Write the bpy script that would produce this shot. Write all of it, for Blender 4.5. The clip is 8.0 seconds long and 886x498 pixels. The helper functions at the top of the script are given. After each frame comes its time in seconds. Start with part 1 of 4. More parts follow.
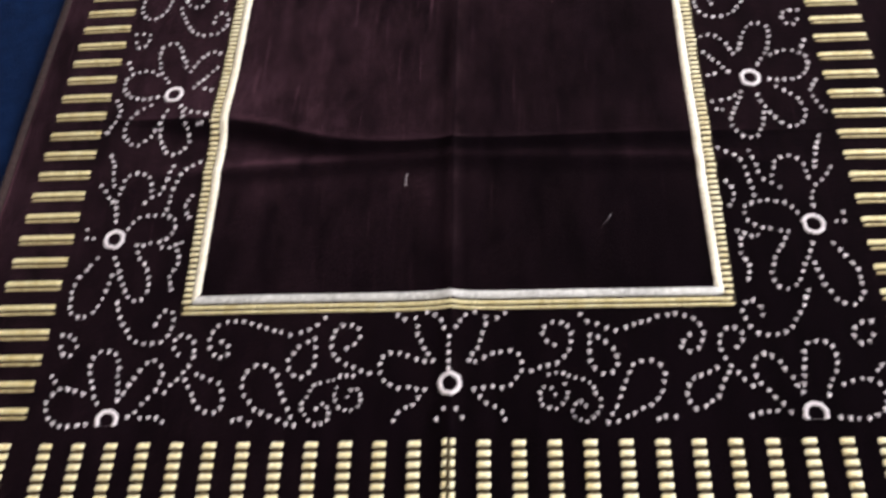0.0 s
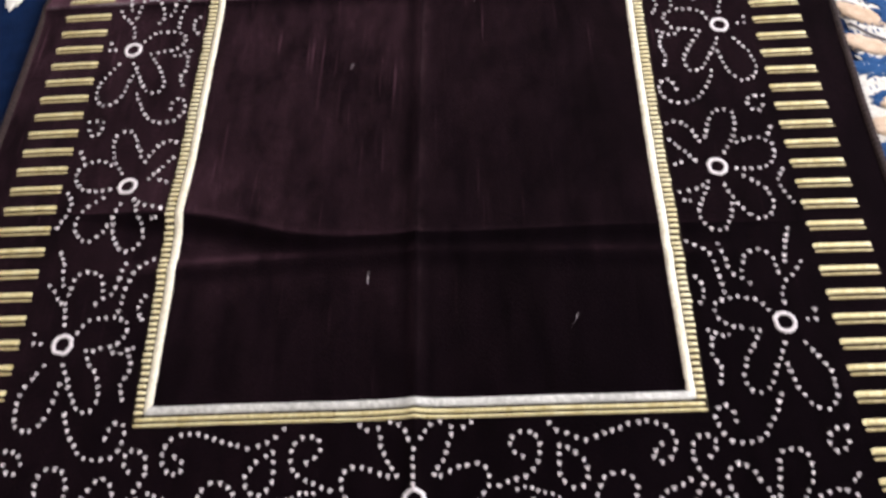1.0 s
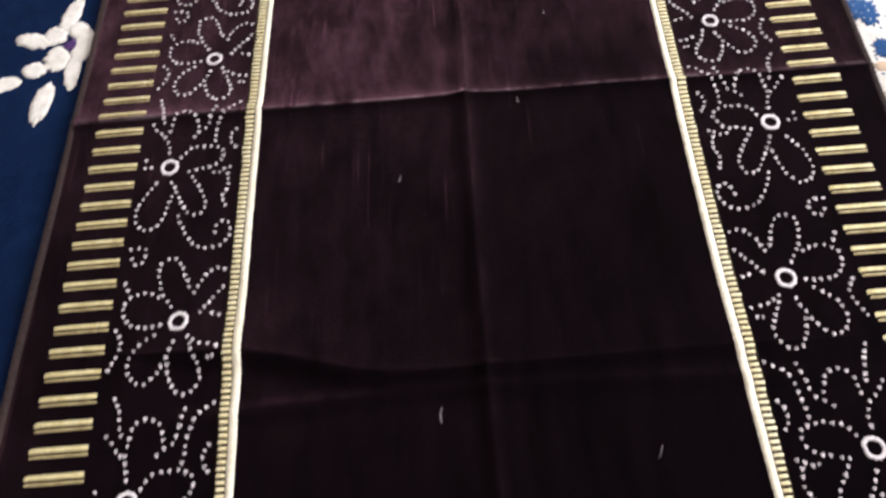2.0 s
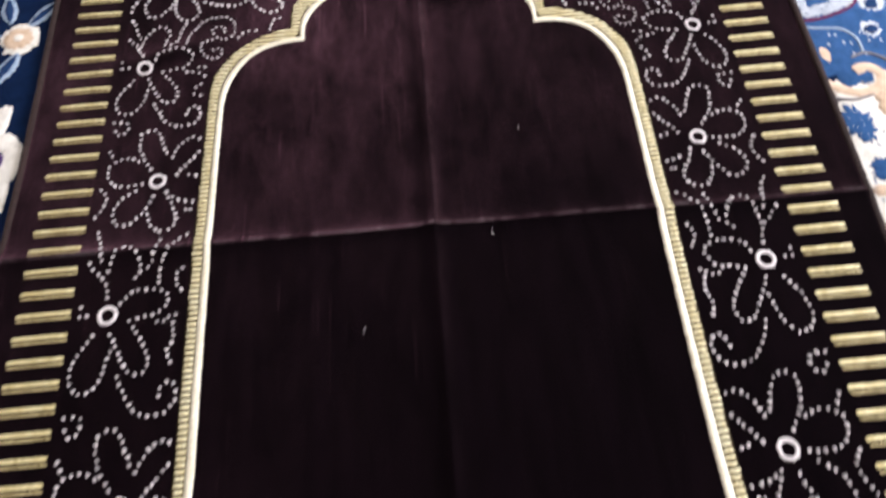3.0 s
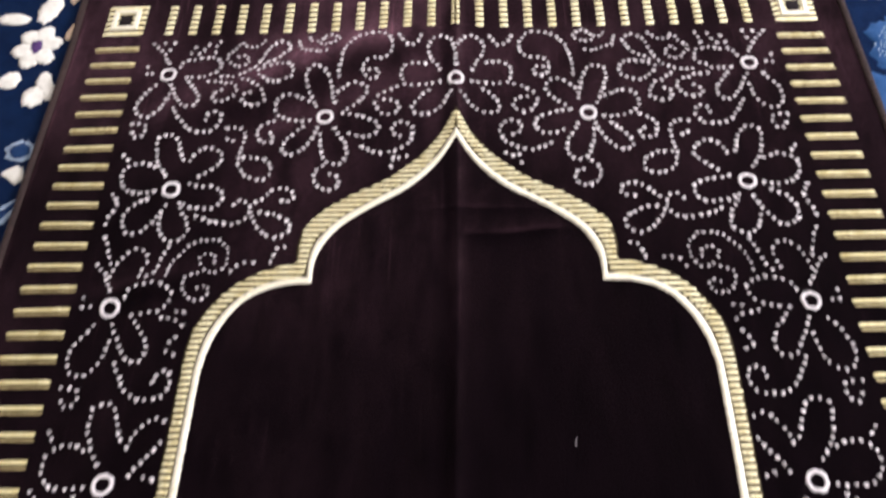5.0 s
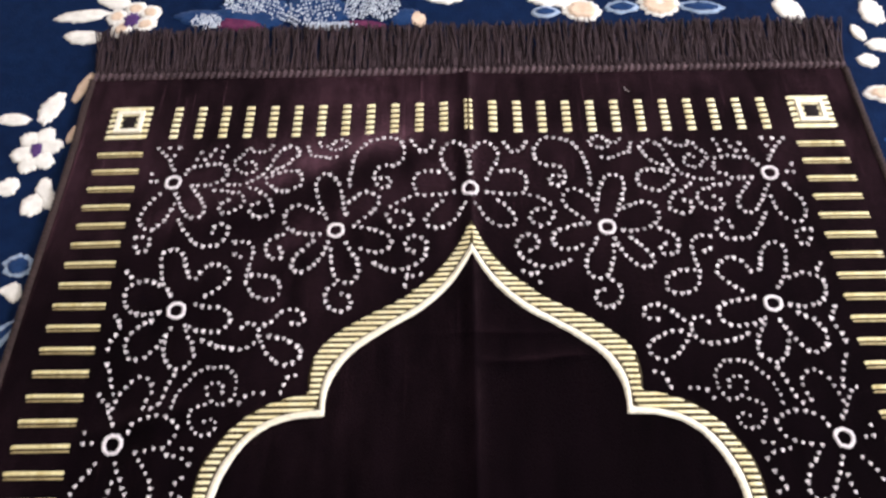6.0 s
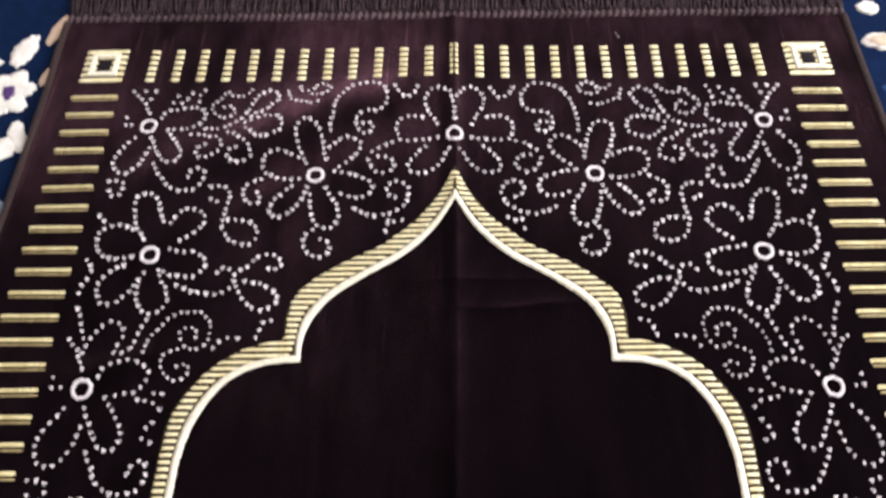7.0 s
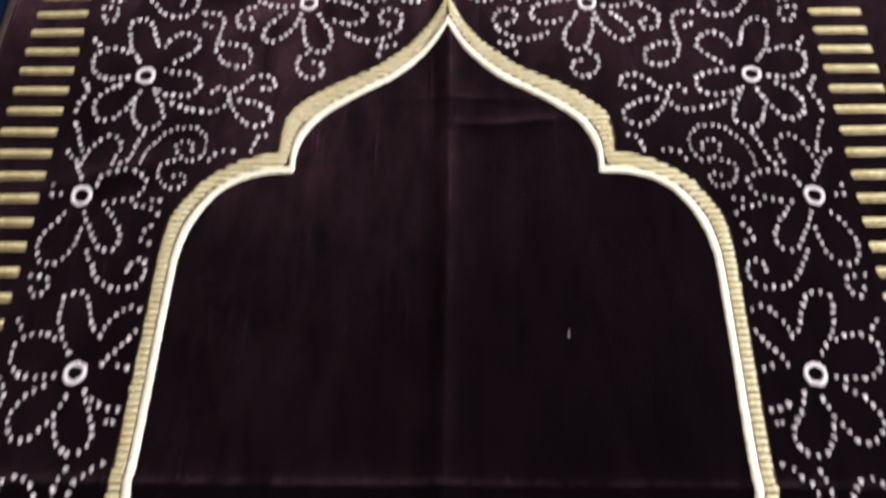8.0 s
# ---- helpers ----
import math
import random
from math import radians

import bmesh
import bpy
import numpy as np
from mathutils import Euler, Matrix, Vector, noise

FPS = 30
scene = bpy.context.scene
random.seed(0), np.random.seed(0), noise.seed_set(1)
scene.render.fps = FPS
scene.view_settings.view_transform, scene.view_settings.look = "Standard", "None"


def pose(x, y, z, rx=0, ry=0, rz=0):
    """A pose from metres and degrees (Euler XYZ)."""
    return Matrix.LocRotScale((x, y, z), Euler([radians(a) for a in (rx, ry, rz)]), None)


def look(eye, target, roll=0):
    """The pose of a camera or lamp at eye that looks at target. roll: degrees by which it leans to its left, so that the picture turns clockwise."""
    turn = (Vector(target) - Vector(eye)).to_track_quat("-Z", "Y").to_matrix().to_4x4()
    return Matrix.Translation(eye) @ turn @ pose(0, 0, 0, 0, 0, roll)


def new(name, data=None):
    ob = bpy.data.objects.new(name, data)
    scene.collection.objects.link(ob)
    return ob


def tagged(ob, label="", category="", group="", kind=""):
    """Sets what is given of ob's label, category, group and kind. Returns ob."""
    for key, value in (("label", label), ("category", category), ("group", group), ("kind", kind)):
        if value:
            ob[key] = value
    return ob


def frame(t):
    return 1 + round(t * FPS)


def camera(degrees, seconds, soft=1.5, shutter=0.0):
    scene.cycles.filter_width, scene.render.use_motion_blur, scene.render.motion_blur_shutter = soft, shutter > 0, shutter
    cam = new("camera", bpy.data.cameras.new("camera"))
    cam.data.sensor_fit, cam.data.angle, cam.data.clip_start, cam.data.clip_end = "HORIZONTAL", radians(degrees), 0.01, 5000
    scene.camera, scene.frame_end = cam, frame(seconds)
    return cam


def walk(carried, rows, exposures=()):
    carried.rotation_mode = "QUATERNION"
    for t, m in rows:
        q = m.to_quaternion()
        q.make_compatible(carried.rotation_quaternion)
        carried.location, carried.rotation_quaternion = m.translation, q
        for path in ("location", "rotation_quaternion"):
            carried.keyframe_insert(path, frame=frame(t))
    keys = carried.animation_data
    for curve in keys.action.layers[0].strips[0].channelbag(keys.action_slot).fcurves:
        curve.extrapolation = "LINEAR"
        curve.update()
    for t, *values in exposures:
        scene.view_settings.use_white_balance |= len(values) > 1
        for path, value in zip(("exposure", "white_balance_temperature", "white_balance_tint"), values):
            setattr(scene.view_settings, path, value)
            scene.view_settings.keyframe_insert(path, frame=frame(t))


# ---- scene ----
cam = camera(56.2, 8.0, soft=2.7, shutter=0.5)
PATH = [
    (0, (0.042, -0.036, 0.518), (-0.128, 0.933, -1.223), -9.5),
    (0.5, (0.063, -0.012, 0.52), (-0.065, 1.005, -1.198), -7.8),
    (1, (0.05, 0.018, 0.526), (-0.059, 1.048, -1.184), -6.9),
    (1.5, (0.009, 0.06, 0.546), (-0.083, 1.089, -1.166), -6.9),
    (1.7, (-0.004, 0.079, 0.553), (-0.083, 1.123, -1.151), -6.9),
    (2.8, (-0.021, 0.208, 0.57), (0.012, 1.233, -1.147), -3.9),
    (3, (-0.007, 0.248, 0.572), (0.022, 1.264, -1.151), -3.5),
    (3.2, (0.001, 0.286, 0.574), (0.025, 1.299, -1.151), -2.9),
    (3.5, (0.024, 0.334, 0.57), (0.002, 1.351, -1.151), -3.2),
    (4, (0.029, 0.379, 0.56), (-0.044, 1.4, -1.159), -3.7),
    (4.2, (0.015, 0.397, 0.551), (-0.072, 1.42, -1.165), -4.4),
    (4.5, (0.009, 0.444, 0.545), (-0.083, 1.476, -1.166), -5.2),
    (4.7, (0.008, 0.473, 0.536), (-0.071, 1.517, -1.168), -4.8),
    (5, (0.008, 0.516, 0.536), (-0.051, 1.585, -1.154), -3.5),
    (5.2, (0.004, 0.542, 0.538), (-0.042, 1.624, -1.144), -2.9),
    (6.3, (-0.014, 0.596, 0.563), (-0.046, 1.717, -1.093), -2.2),
    (6.5, (-0.007, 0.594, 0.562), (-0.046, 1.707, -1.099), -2.4),
    (7, (0.0, 0.583, 0.53), (-0.03, 1.654, -1.159), -1.8),
    (7.5, (0.004, 0.568, 0.496), (-0.005, 1.592, -1.221), -1.0),
    (8, (0.005, 0.496, 0.494), (-0.022, 1.45, -1.264), -1.5),
]
EXPOSURE = 0.0
walk(cam, [(t, look(eye, target, roll)) for t, eye, target, roll in PATH], [(0, EXPOSURE), (8, EXPOSURE)])

# ---- light: daylight through one window in the right-hand wall ----
world = bpy.data.worlds.new("sky")
scene.world = world
world.use_nodes = True
sky = world.node_tree.nodes.new("ShaderNodeTexSky")
sky.sky_type, sky.sun_disc = "NISHITA", False
sky.sun_elevation, sky.sun_rotation = radians(38), radians(200)
world.node_tree.links.new(sky.outputs[0], world.node_tree.nodes["Background"].inputs[0])
world.node_tree.nodes["Background"].inputs[1].default_value = 0.1
WINDOW_Y, WINDOW_Z, WINDOW_W, WINDOW_H, WALL_X = 1.15, 1.35, 1.5, 1.3, 1.75
lamp = bpy.data.lights.new("window_daylight", "AREA")
lamp.shape, lamp.size, lamp.size_y, lamp.energy, lamp.color = "RECTANGLE", WINDOW_H - 0.1, WINDOW_W - 0.1, 121, (0.995, 0.96, 1.0)
new("window_daylight", lamp).matrix_world = pose(WALL_X + 0.05, WINDOW_Y, WINDOW_Z, 0, 90, 0)


# ---- materials ----
def nodes_of(name):
    m = bpy.data.materials.new(name)
    m.use_nodes = True
    return m, m.node_tree.nodes, m.node_tree.links, m.node_tree.nodes["Principled BSDF"]


def cloth(name, dark, light, rough=0.85, sheen=0.0, sheen_tint=(1, 1, 1), scale=40.0, stretch=(1, 1, 1), metallic=0.0,
          bump=0.3, grain=900.0, blotch=6.0, gloss=0.25):
    """Woven or tufted yarn: two scales of colour change, fine relief, optional sheen and metal thread."""
    m, n, l, b = nodes_of(name)
    co = n.new("ShaderNodeTexCoord")
    mp = n.new("ShaderNodeMapping")
    mp.inputs["Scale"].default_value = stretch
    l.new(co.outputs["Object"], mp.inputs[0])
    big, small, fine = (n.new("ShaderNodeTexNoise") for _ in range(3))
    big.inputs["Scale"].default_value, small.inputs["Scale"].default_value, fine.inputs["Scale"].default_value = blotch, scale, grain
    big.inputs["Detail"].default_value = small.inputs["Detail"].default_value = 5
    for tex in (big, small):
        l.new(mp.outputs[0], tex.inputs[0])
    l.new(co.outputs["Object"], fine.inputs[0])
    add = n.new("ShaderNodeMath")
    add.operation = "MULTIPLY_ADD"
    l.new(small.outputs[0], add.inputs[0])
    add.inputs[1].default_value = 0.6
    half = n.new("ShaderNodeMath")
    half.operation = "MULTIPLY"
    half.inputs[1].default_value = 0.4
    l.new(big.outputs[0], half.inputs[0])
    l.new(half.outputs[0], add.inputs[2])
    ramp = n.new("ShaderNodeValToRGB")
    ramp.color_ramp.elements[0].position, ramp.color_ramp.elements[1].position = 0.36, 0.66
    ramp.color_ramp.elements[0].color, ramp.color_ramp.elements[1].color = (*dark, 1), (*light, 1)
    l.new(add.outputs[0], ramp.inputs[0])
    l.new(ramp.outputs[0], b.inputs["Base Color"])
    bp = n.new("ShaderNodeBump")
    bp.inputs["Strength"].default_value, bp.inputs["Distance"].default_value = bump, 0.0012
    l.new(fine.outputs[0], bp.inputs["Height"])
    l.new(bp.outputs[0], b.inputs["Normal"])
    b.inputs["Roughness"].default_value, b.inputs["Metallic"].default_value = rough, metallic
    b.inputs["Specular IOR Level"].default_value = gloss
    b.inputs["Sheen Weight"].default_value, b.inputs["Sheen Roughness"].default_value = sheen, 0.35
    b.inputs["Sheen Tint"].default_value = (*sheen_tint, 1)
    return m


def velvet_pile():
    """Dark aubergine velvet: pile combed lengthwise; its sheen holds strokes and painted light."""
    m = cloth("velvet", (0.0013, 0.0006, 0.0011), (0.0031, 0.0014, 0.0026), rough=0.9, scale=34, stretch=(2.6, 0.35, 1), bump=0.6, grain=800, blotch=4)
    n, l = m.node_tree.nodes, m.node_tree.links
    b = n["Principled BSDF"]
    co = n.new("ShaderNodeTexCoord")
    mp = n.new("ShaderNodeMapping")
    mp.inputs["Scale"].default_value = (1.0, 0.34, 1)
    l.new(co.outputs["Object"], mp.inputs[0])
    strokes, patches = n.new("ShaderNodeTexNoise"), n.new("ShaderNodeTexNoise")
    strokes.inputs["Scale"].default_value, strokes.inputs["Detail"].default_value, strokes.inputs["Roughness"].default_value = 55, 8, 0.68
    patches.inputs["Scale"].default_value, patches.inputs["Detail"].default_value, patches.inputs["Roughness"].default_value = 6, 5, 0.55
    l.new(mp.outputs[0], strokes.inputs[0])
    l.new(co.outputs["Object"], patches.inputs[0])
    mul = n.new("ShaderNodeMath")
    mul.operation = "MULTIPLY"
    l.new(strokes.outputs[0], mul.inputs[0])
    l.new(patches.outputs[0], mul.inputs[1])
    r = n.new("ShaderNodeMapRange")
    r.inputs["From Min"].default_value, r.inputs["From Max"].default_value = 0.17, 0.41
    r.inputs["To Min"].default_value, r.inputs["To Max"].default_value = 0.045, 0.28
    l.new(mul.outputs[0], r.inputs[0])
    # light and dark of the folded panels, painted as sheen steps along the length
    sep, reach, band_sheen = n.new("ShaderNodeSeparateXYZ"), n.new("ShaderNodeMapRange"), n.new("ShaderNodeValToRGB")
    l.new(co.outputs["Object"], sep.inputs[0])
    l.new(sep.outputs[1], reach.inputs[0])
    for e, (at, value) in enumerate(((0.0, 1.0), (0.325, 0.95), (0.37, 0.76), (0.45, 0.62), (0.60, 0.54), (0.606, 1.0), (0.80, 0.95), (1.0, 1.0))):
        stop = band_sheen.color_ramp.elements[e] if e < 2 else band_sheen.color_ramp.elements.new(at)
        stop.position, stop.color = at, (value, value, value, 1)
    l.new(reach.outputs[0], band_sheen.inputs[0])
    # the darker top band is painted by lowering the sheen there
    head, head_sheen = n.new("ShaderNodeMapRange"), n.new("ShaderNodeMath")
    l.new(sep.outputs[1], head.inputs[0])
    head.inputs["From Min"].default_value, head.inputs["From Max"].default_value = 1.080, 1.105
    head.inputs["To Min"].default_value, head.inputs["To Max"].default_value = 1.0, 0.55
    head_sheen.operation = "MULTIPLY"
    l.new(r.outputs[0], head_sheen.inputs[0])
    l.new(head.outputs[0], head_sheen.inputs[1])
    banded = n.new("ShaderNodeMath")
    banded.operation = "MULTIPLY"
    l.new(head_sheen.outputs[0], banded.inputs[0])
    l.new(band_sheen.outputs[0], banded.inputs[1])
    # single scratches where something was drawn over the pile
    thin, drawn, scratch, sheen_sum = n.new("ShaderNodeMapping"), n.new("ShaderNodeTexNoise"), n.new("ShaderNodeMapRange"), n.new("ShaderNodeMath")
    thin.inputs["Scale"].default_value, thin.inputs["Rotation"].default_value = (110, 3.2, 1), (0, 0, 0.05)
    drawn.inputs["Scale"].default_value, drawn.inputs["Detail"].default_value = 3.0, 1.5
    l.new(co.outputs["Object"], thin.inputs[0])
    l.new(thin.outputs[0], drawn.inputs[0])
    l.new(drawn.outputs[0], scratch.inputs[0])
    scratch.inputs["From Min"].default_value, scratch.inputs["From Max"].default_value = 0.66, 0.80
    scratch.inputs["To Min"].default_value, scratch.inputs["To Max"].default_value = 0.0, 0.30
    l.new(scratch.outputs[0], sheen_sum.inputs[0])
    l.new(banded.outputs[0], sheen_sum.inputs[1])
    # brightness painted as sheen: lighter left half inside the arch, darker left border
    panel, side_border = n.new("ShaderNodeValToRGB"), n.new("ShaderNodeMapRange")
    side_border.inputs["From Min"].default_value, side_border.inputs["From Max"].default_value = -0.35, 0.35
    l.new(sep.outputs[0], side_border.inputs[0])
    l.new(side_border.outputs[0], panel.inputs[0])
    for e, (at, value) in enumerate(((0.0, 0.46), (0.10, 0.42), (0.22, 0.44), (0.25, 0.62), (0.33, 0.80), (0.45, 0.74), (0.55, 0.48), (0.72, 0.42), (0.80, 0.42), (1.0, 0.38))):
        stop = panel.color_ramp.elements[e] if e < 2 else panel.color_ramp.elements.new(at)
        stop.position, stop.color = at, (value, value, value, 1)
    placed_sheen = n.new("ShaderNodeMath")
    placed_sheen.operation = "MULTIPLY"
    l.new(sheen_sum.outputs[0], placed_sheen.inputs[0])
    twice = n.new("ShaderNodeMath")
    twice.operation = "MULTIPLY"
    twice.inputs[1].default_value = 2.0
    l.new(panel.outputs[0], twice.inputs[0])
    # painted brightening: the sheen gain rises towards the upper right corner
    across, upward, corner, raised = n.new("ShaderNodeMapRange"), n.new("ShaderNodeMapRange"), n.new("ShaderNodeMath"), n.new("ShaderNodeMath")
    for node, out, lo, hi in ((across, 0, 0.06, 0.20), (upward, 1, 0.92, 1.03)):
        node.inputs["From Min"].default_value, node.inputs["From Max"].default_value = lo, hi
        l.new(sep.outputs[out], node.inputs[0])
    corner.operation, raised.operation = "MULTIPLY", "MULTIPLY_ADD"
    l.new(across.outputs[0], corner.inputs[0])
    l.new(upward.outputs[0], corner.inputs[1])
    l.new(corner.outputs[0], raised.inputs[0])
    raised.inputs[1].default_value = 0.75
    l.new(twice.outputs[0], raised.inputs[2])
    # painted dimming: less sheen on the left border beside the arch's shoulder
    beside, shoulder, shoulder_dim, kept = n.new("ShaderNodeMapRange"), n.new("ShaderNodeValToRGB"), n.new("ShaderNodeMath"), n.new("ShaderNodeMath")
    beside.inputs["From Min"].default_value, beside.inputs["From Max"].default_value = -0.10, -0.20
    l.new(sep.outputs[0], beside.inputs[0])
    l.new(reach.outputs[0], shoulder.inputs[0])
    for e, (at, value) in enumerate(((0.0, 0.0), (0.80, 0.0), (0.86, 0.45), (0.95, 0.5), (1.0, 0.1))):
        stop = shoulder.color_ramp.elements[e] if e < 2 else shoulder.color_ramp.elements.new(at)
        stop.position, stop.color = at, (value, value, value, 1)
    shoulder_dim.operation, kept.operation = "MULTIPLY", "SUBTRACT"
    l.new(beside.outputs[0], shoulder_dim.inputs[0])
    l.new(shoulder.outputs[0], shoulder_dim.inputs[1])
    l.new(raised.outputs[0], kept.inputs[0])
    l.new(shoulder_dim.outputs[0], kept.inputs[1])
    l.new(kept.outputs[0], placed_sheen.inputs[1])
    b.inputs["Sheen Roughness"].default_value = 0.33
    b.inputs["Specular IOR Level"].default_value = 0.02
    # the nap lies over towards the far left, so the yarn shows its side to a viewer at the foot
    bumped = n["Bump"].outputs[0]
    lean, unit = n.new("ShaderNodeVectorMath"), n.new("ShaderNodeVectorMath")
    lean.operation, unit.operation = "ADD", "NORMALIZE"
    l.new(bumped, lean.inputs[0])
    # ramps tilt the normal along fold lines, painting a dark flank and bright edge
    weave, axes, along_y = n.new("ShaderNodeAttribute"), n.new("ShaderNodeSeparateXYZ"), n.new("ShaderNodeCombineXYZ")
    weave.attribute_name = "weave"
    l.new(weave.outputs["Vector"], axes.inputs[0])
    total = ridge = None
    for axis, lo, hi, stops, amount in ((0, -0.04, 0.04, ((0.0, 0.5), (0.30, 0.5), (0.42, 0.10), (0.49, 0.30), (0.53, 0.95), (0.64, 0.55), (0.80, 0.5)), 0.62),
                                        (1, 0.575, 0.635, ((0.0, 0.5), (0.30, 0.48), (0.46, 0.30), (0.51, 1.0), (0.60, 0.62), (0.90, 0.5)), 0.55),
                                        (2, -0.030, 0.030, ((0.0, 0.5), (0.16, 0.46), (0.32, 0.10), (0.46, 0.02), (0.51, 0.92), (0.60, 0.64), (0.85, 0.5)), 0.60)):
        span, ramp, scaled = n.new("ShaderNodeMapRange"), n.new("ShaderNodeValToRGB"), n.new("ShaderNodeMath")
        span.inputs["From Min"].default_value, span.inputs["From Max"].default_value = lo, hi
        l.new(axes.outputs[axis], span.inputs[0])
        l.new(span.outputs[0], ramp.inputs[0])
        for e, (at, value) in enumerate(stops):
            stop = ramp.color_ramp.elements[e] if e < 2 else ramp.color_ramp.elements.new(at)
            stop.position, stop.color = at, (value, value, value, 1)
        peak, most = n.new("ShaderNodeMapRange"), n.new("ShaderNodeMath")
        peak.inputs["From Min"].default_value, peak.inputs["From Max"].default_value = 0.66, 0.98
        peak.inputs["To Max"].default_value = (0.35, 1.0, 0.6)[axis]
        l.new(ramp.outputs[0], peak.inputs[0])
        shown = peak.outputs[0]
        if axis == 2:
            # the ripple's painted highlight shows only where it crosses the middle fold
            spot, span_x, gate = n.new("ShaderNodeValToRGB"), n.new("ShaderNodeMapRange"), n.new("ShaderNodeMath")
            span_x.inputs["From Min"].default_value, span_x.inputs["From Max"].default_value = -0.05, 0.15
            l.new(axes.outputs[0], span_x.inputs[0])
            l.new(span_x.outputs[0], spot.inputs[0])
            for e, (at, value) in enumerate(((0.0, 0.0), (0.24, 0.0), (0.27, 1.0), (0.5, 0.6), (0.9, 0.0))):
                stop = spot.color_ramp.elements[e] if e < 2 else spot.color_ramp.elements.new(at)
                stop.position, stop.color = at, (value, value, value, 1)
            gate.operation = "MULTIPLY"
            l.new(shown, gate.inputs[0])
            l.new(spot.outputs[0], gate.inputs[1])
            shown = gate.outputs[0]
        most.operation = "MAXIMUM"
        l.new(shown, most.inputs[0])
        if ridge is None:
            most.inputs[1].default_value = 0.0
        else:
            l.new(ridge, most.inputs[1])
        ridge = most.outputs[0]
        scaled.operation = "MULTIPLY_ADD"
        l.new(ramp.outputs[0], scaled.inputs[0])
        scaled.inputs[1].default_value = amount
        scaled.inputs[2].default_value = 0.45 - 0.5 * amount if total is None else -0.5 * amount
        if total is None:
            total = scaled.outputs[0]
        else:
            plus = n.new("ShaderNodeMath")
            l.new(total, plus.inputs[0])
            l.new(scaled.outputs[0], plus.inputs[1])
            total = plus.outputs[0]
    # painted crease highlight: extra sheen, tinted grey, broken into flecks on the ridges
    broken, ridge_light, grey, weight = n.new("ShaderNodeMapRange"), n.new("ShaderNodeMath"), n.new("ShaderNodeMix"), n.new("ShaderNodeMath")
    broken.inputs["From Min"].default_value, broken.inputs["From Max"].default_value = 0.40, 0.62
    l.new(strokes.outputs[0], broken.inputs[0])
    ridge_light.operation, weight.operation = "MULTIPLY", "MULTIPLY_ADD"
    l.new(ridge, ridge_light.inputs[0])
    l.new(broken.outputs[0], ridge_light.inputs[1])
    l.new(ridge_light.outputs[0], weight.inputs[0])
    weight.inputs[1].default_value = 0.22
    l.new(placed_sheen.outputs[0], weight.inputs[2])
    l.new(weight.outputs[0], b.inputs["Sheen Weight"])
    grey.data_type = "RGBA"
    l.new(ridge_light.outputs[0], grey.inputs[0])
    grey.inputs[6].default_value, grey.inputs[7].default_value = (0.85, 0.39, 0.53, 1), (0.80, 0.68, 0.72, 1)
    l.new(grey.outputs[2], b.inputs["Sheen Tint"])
    along_y.inputs[0].default_value = -0.16
    l.new(total, along_y.inputs[1])
    l.new(along_y.outputs[0], lean.inputs[1])
    l.new(lean.outputs[0], unit.inputs[0])
    l.new(unit.outputs[0], b.inputs["Normal"])
    return m


def gold_thread(name, dark, light, ticks):
    """Metal thread. ticks: how deep the cross stitches of the weft cut into it."""
    m = cloth(name, dark, light, rough=0.45, scale=300, stretch=(3.0, 0.5, 1), metallic=0.15, bump=0.5, grain=900, blotch=30)
    n, l = m.node_tree.nodes, m.node_tree.links
    b = n["Principled BSDF"]
    b.inputs["Specular IOR Level"].default_value = 0.5
    b.inputs["Coat Weight"].default_value, b.inputs["Coat Roughness"].default_value = 0.5, 0.38
    co, wave, cut, shade = n.new("ShaderNodeTexCoord"), n.new("ShaderNodeTexWave"), n.new("ShaderNodeMapRange"), n.new("ShaderNodeHueSaturation")
    wave.bands_direction = "X"
    wave.inputs["Scale"].default_value, wave.inputs["Distortion"].default_value = 0.314 / 0.0015, 1.6
    wave.inputs["Detail"].default_value, wave.inputs["Detail Scale"].default_value = 2.0, 6.0
    l.new(co.outputs["Object"], wave.inputs[0])
    l.new(wave.outputs["Fac"], cut.inputs[0])
    cut.inputs["From Min"].default_value, cut.inputs["From Max"].default_value = 0.05, 0.5
    cut.inputs["To Min"].default_value, cut.inputs["To Max"].default_value = 1.0 - ticks, 1.0
    l.new(n["Color Ramp"].outputs[0], shade.inputs["Color"])
    l.new(cut.outputs[0], shade.inputs["Value"])
    l.new(shade.outputs[0], b.inputs["Base Color"])
    deep = n.new("ShaderNodeBump")
    deep.inputs["Strength"].default_value, deep.inputs["Distance"].default_value = 0.8 * ticks, 0.0008
    l.new(cut.outputs[0], deep.inputs["Height"])
    l.new(n["Bump"].outputs[0], deep.inputs["Normal"])
    l.new(deep.outputs[0], b.inputs["Normal"])
    return m


VELVET = velvet_pile()
PLAIN_VELVET = cloth("velvet_yarn", (0.004, 0.002, 0.003), (0.010, 0.005, 0.007), rough=0.9, scale=200)
GOLD = gold_thread("gold_thread", (0.74, 0.62, 0.30), (1.0, 0.96, 0.68), 0.12)
GOLD_BAR = gold_thread("gold_bar_thread", (0.60, 0.48, 0.19), (1.0, 0.93, 0.57), 0.50)
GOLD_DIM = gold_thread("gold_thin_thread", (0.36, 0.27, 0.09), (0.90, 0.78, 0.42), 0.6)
# darker gold for the lower line of the left bars above y 0.6
GOLD_LOW = gold_thread("gold_low_thread", (0.20, 0.14, 0.045), (0.62, 0.51, 0.24), 0.5)
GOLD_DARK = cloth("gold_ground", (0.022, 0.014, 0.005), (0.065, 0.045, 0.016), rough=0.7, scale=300)
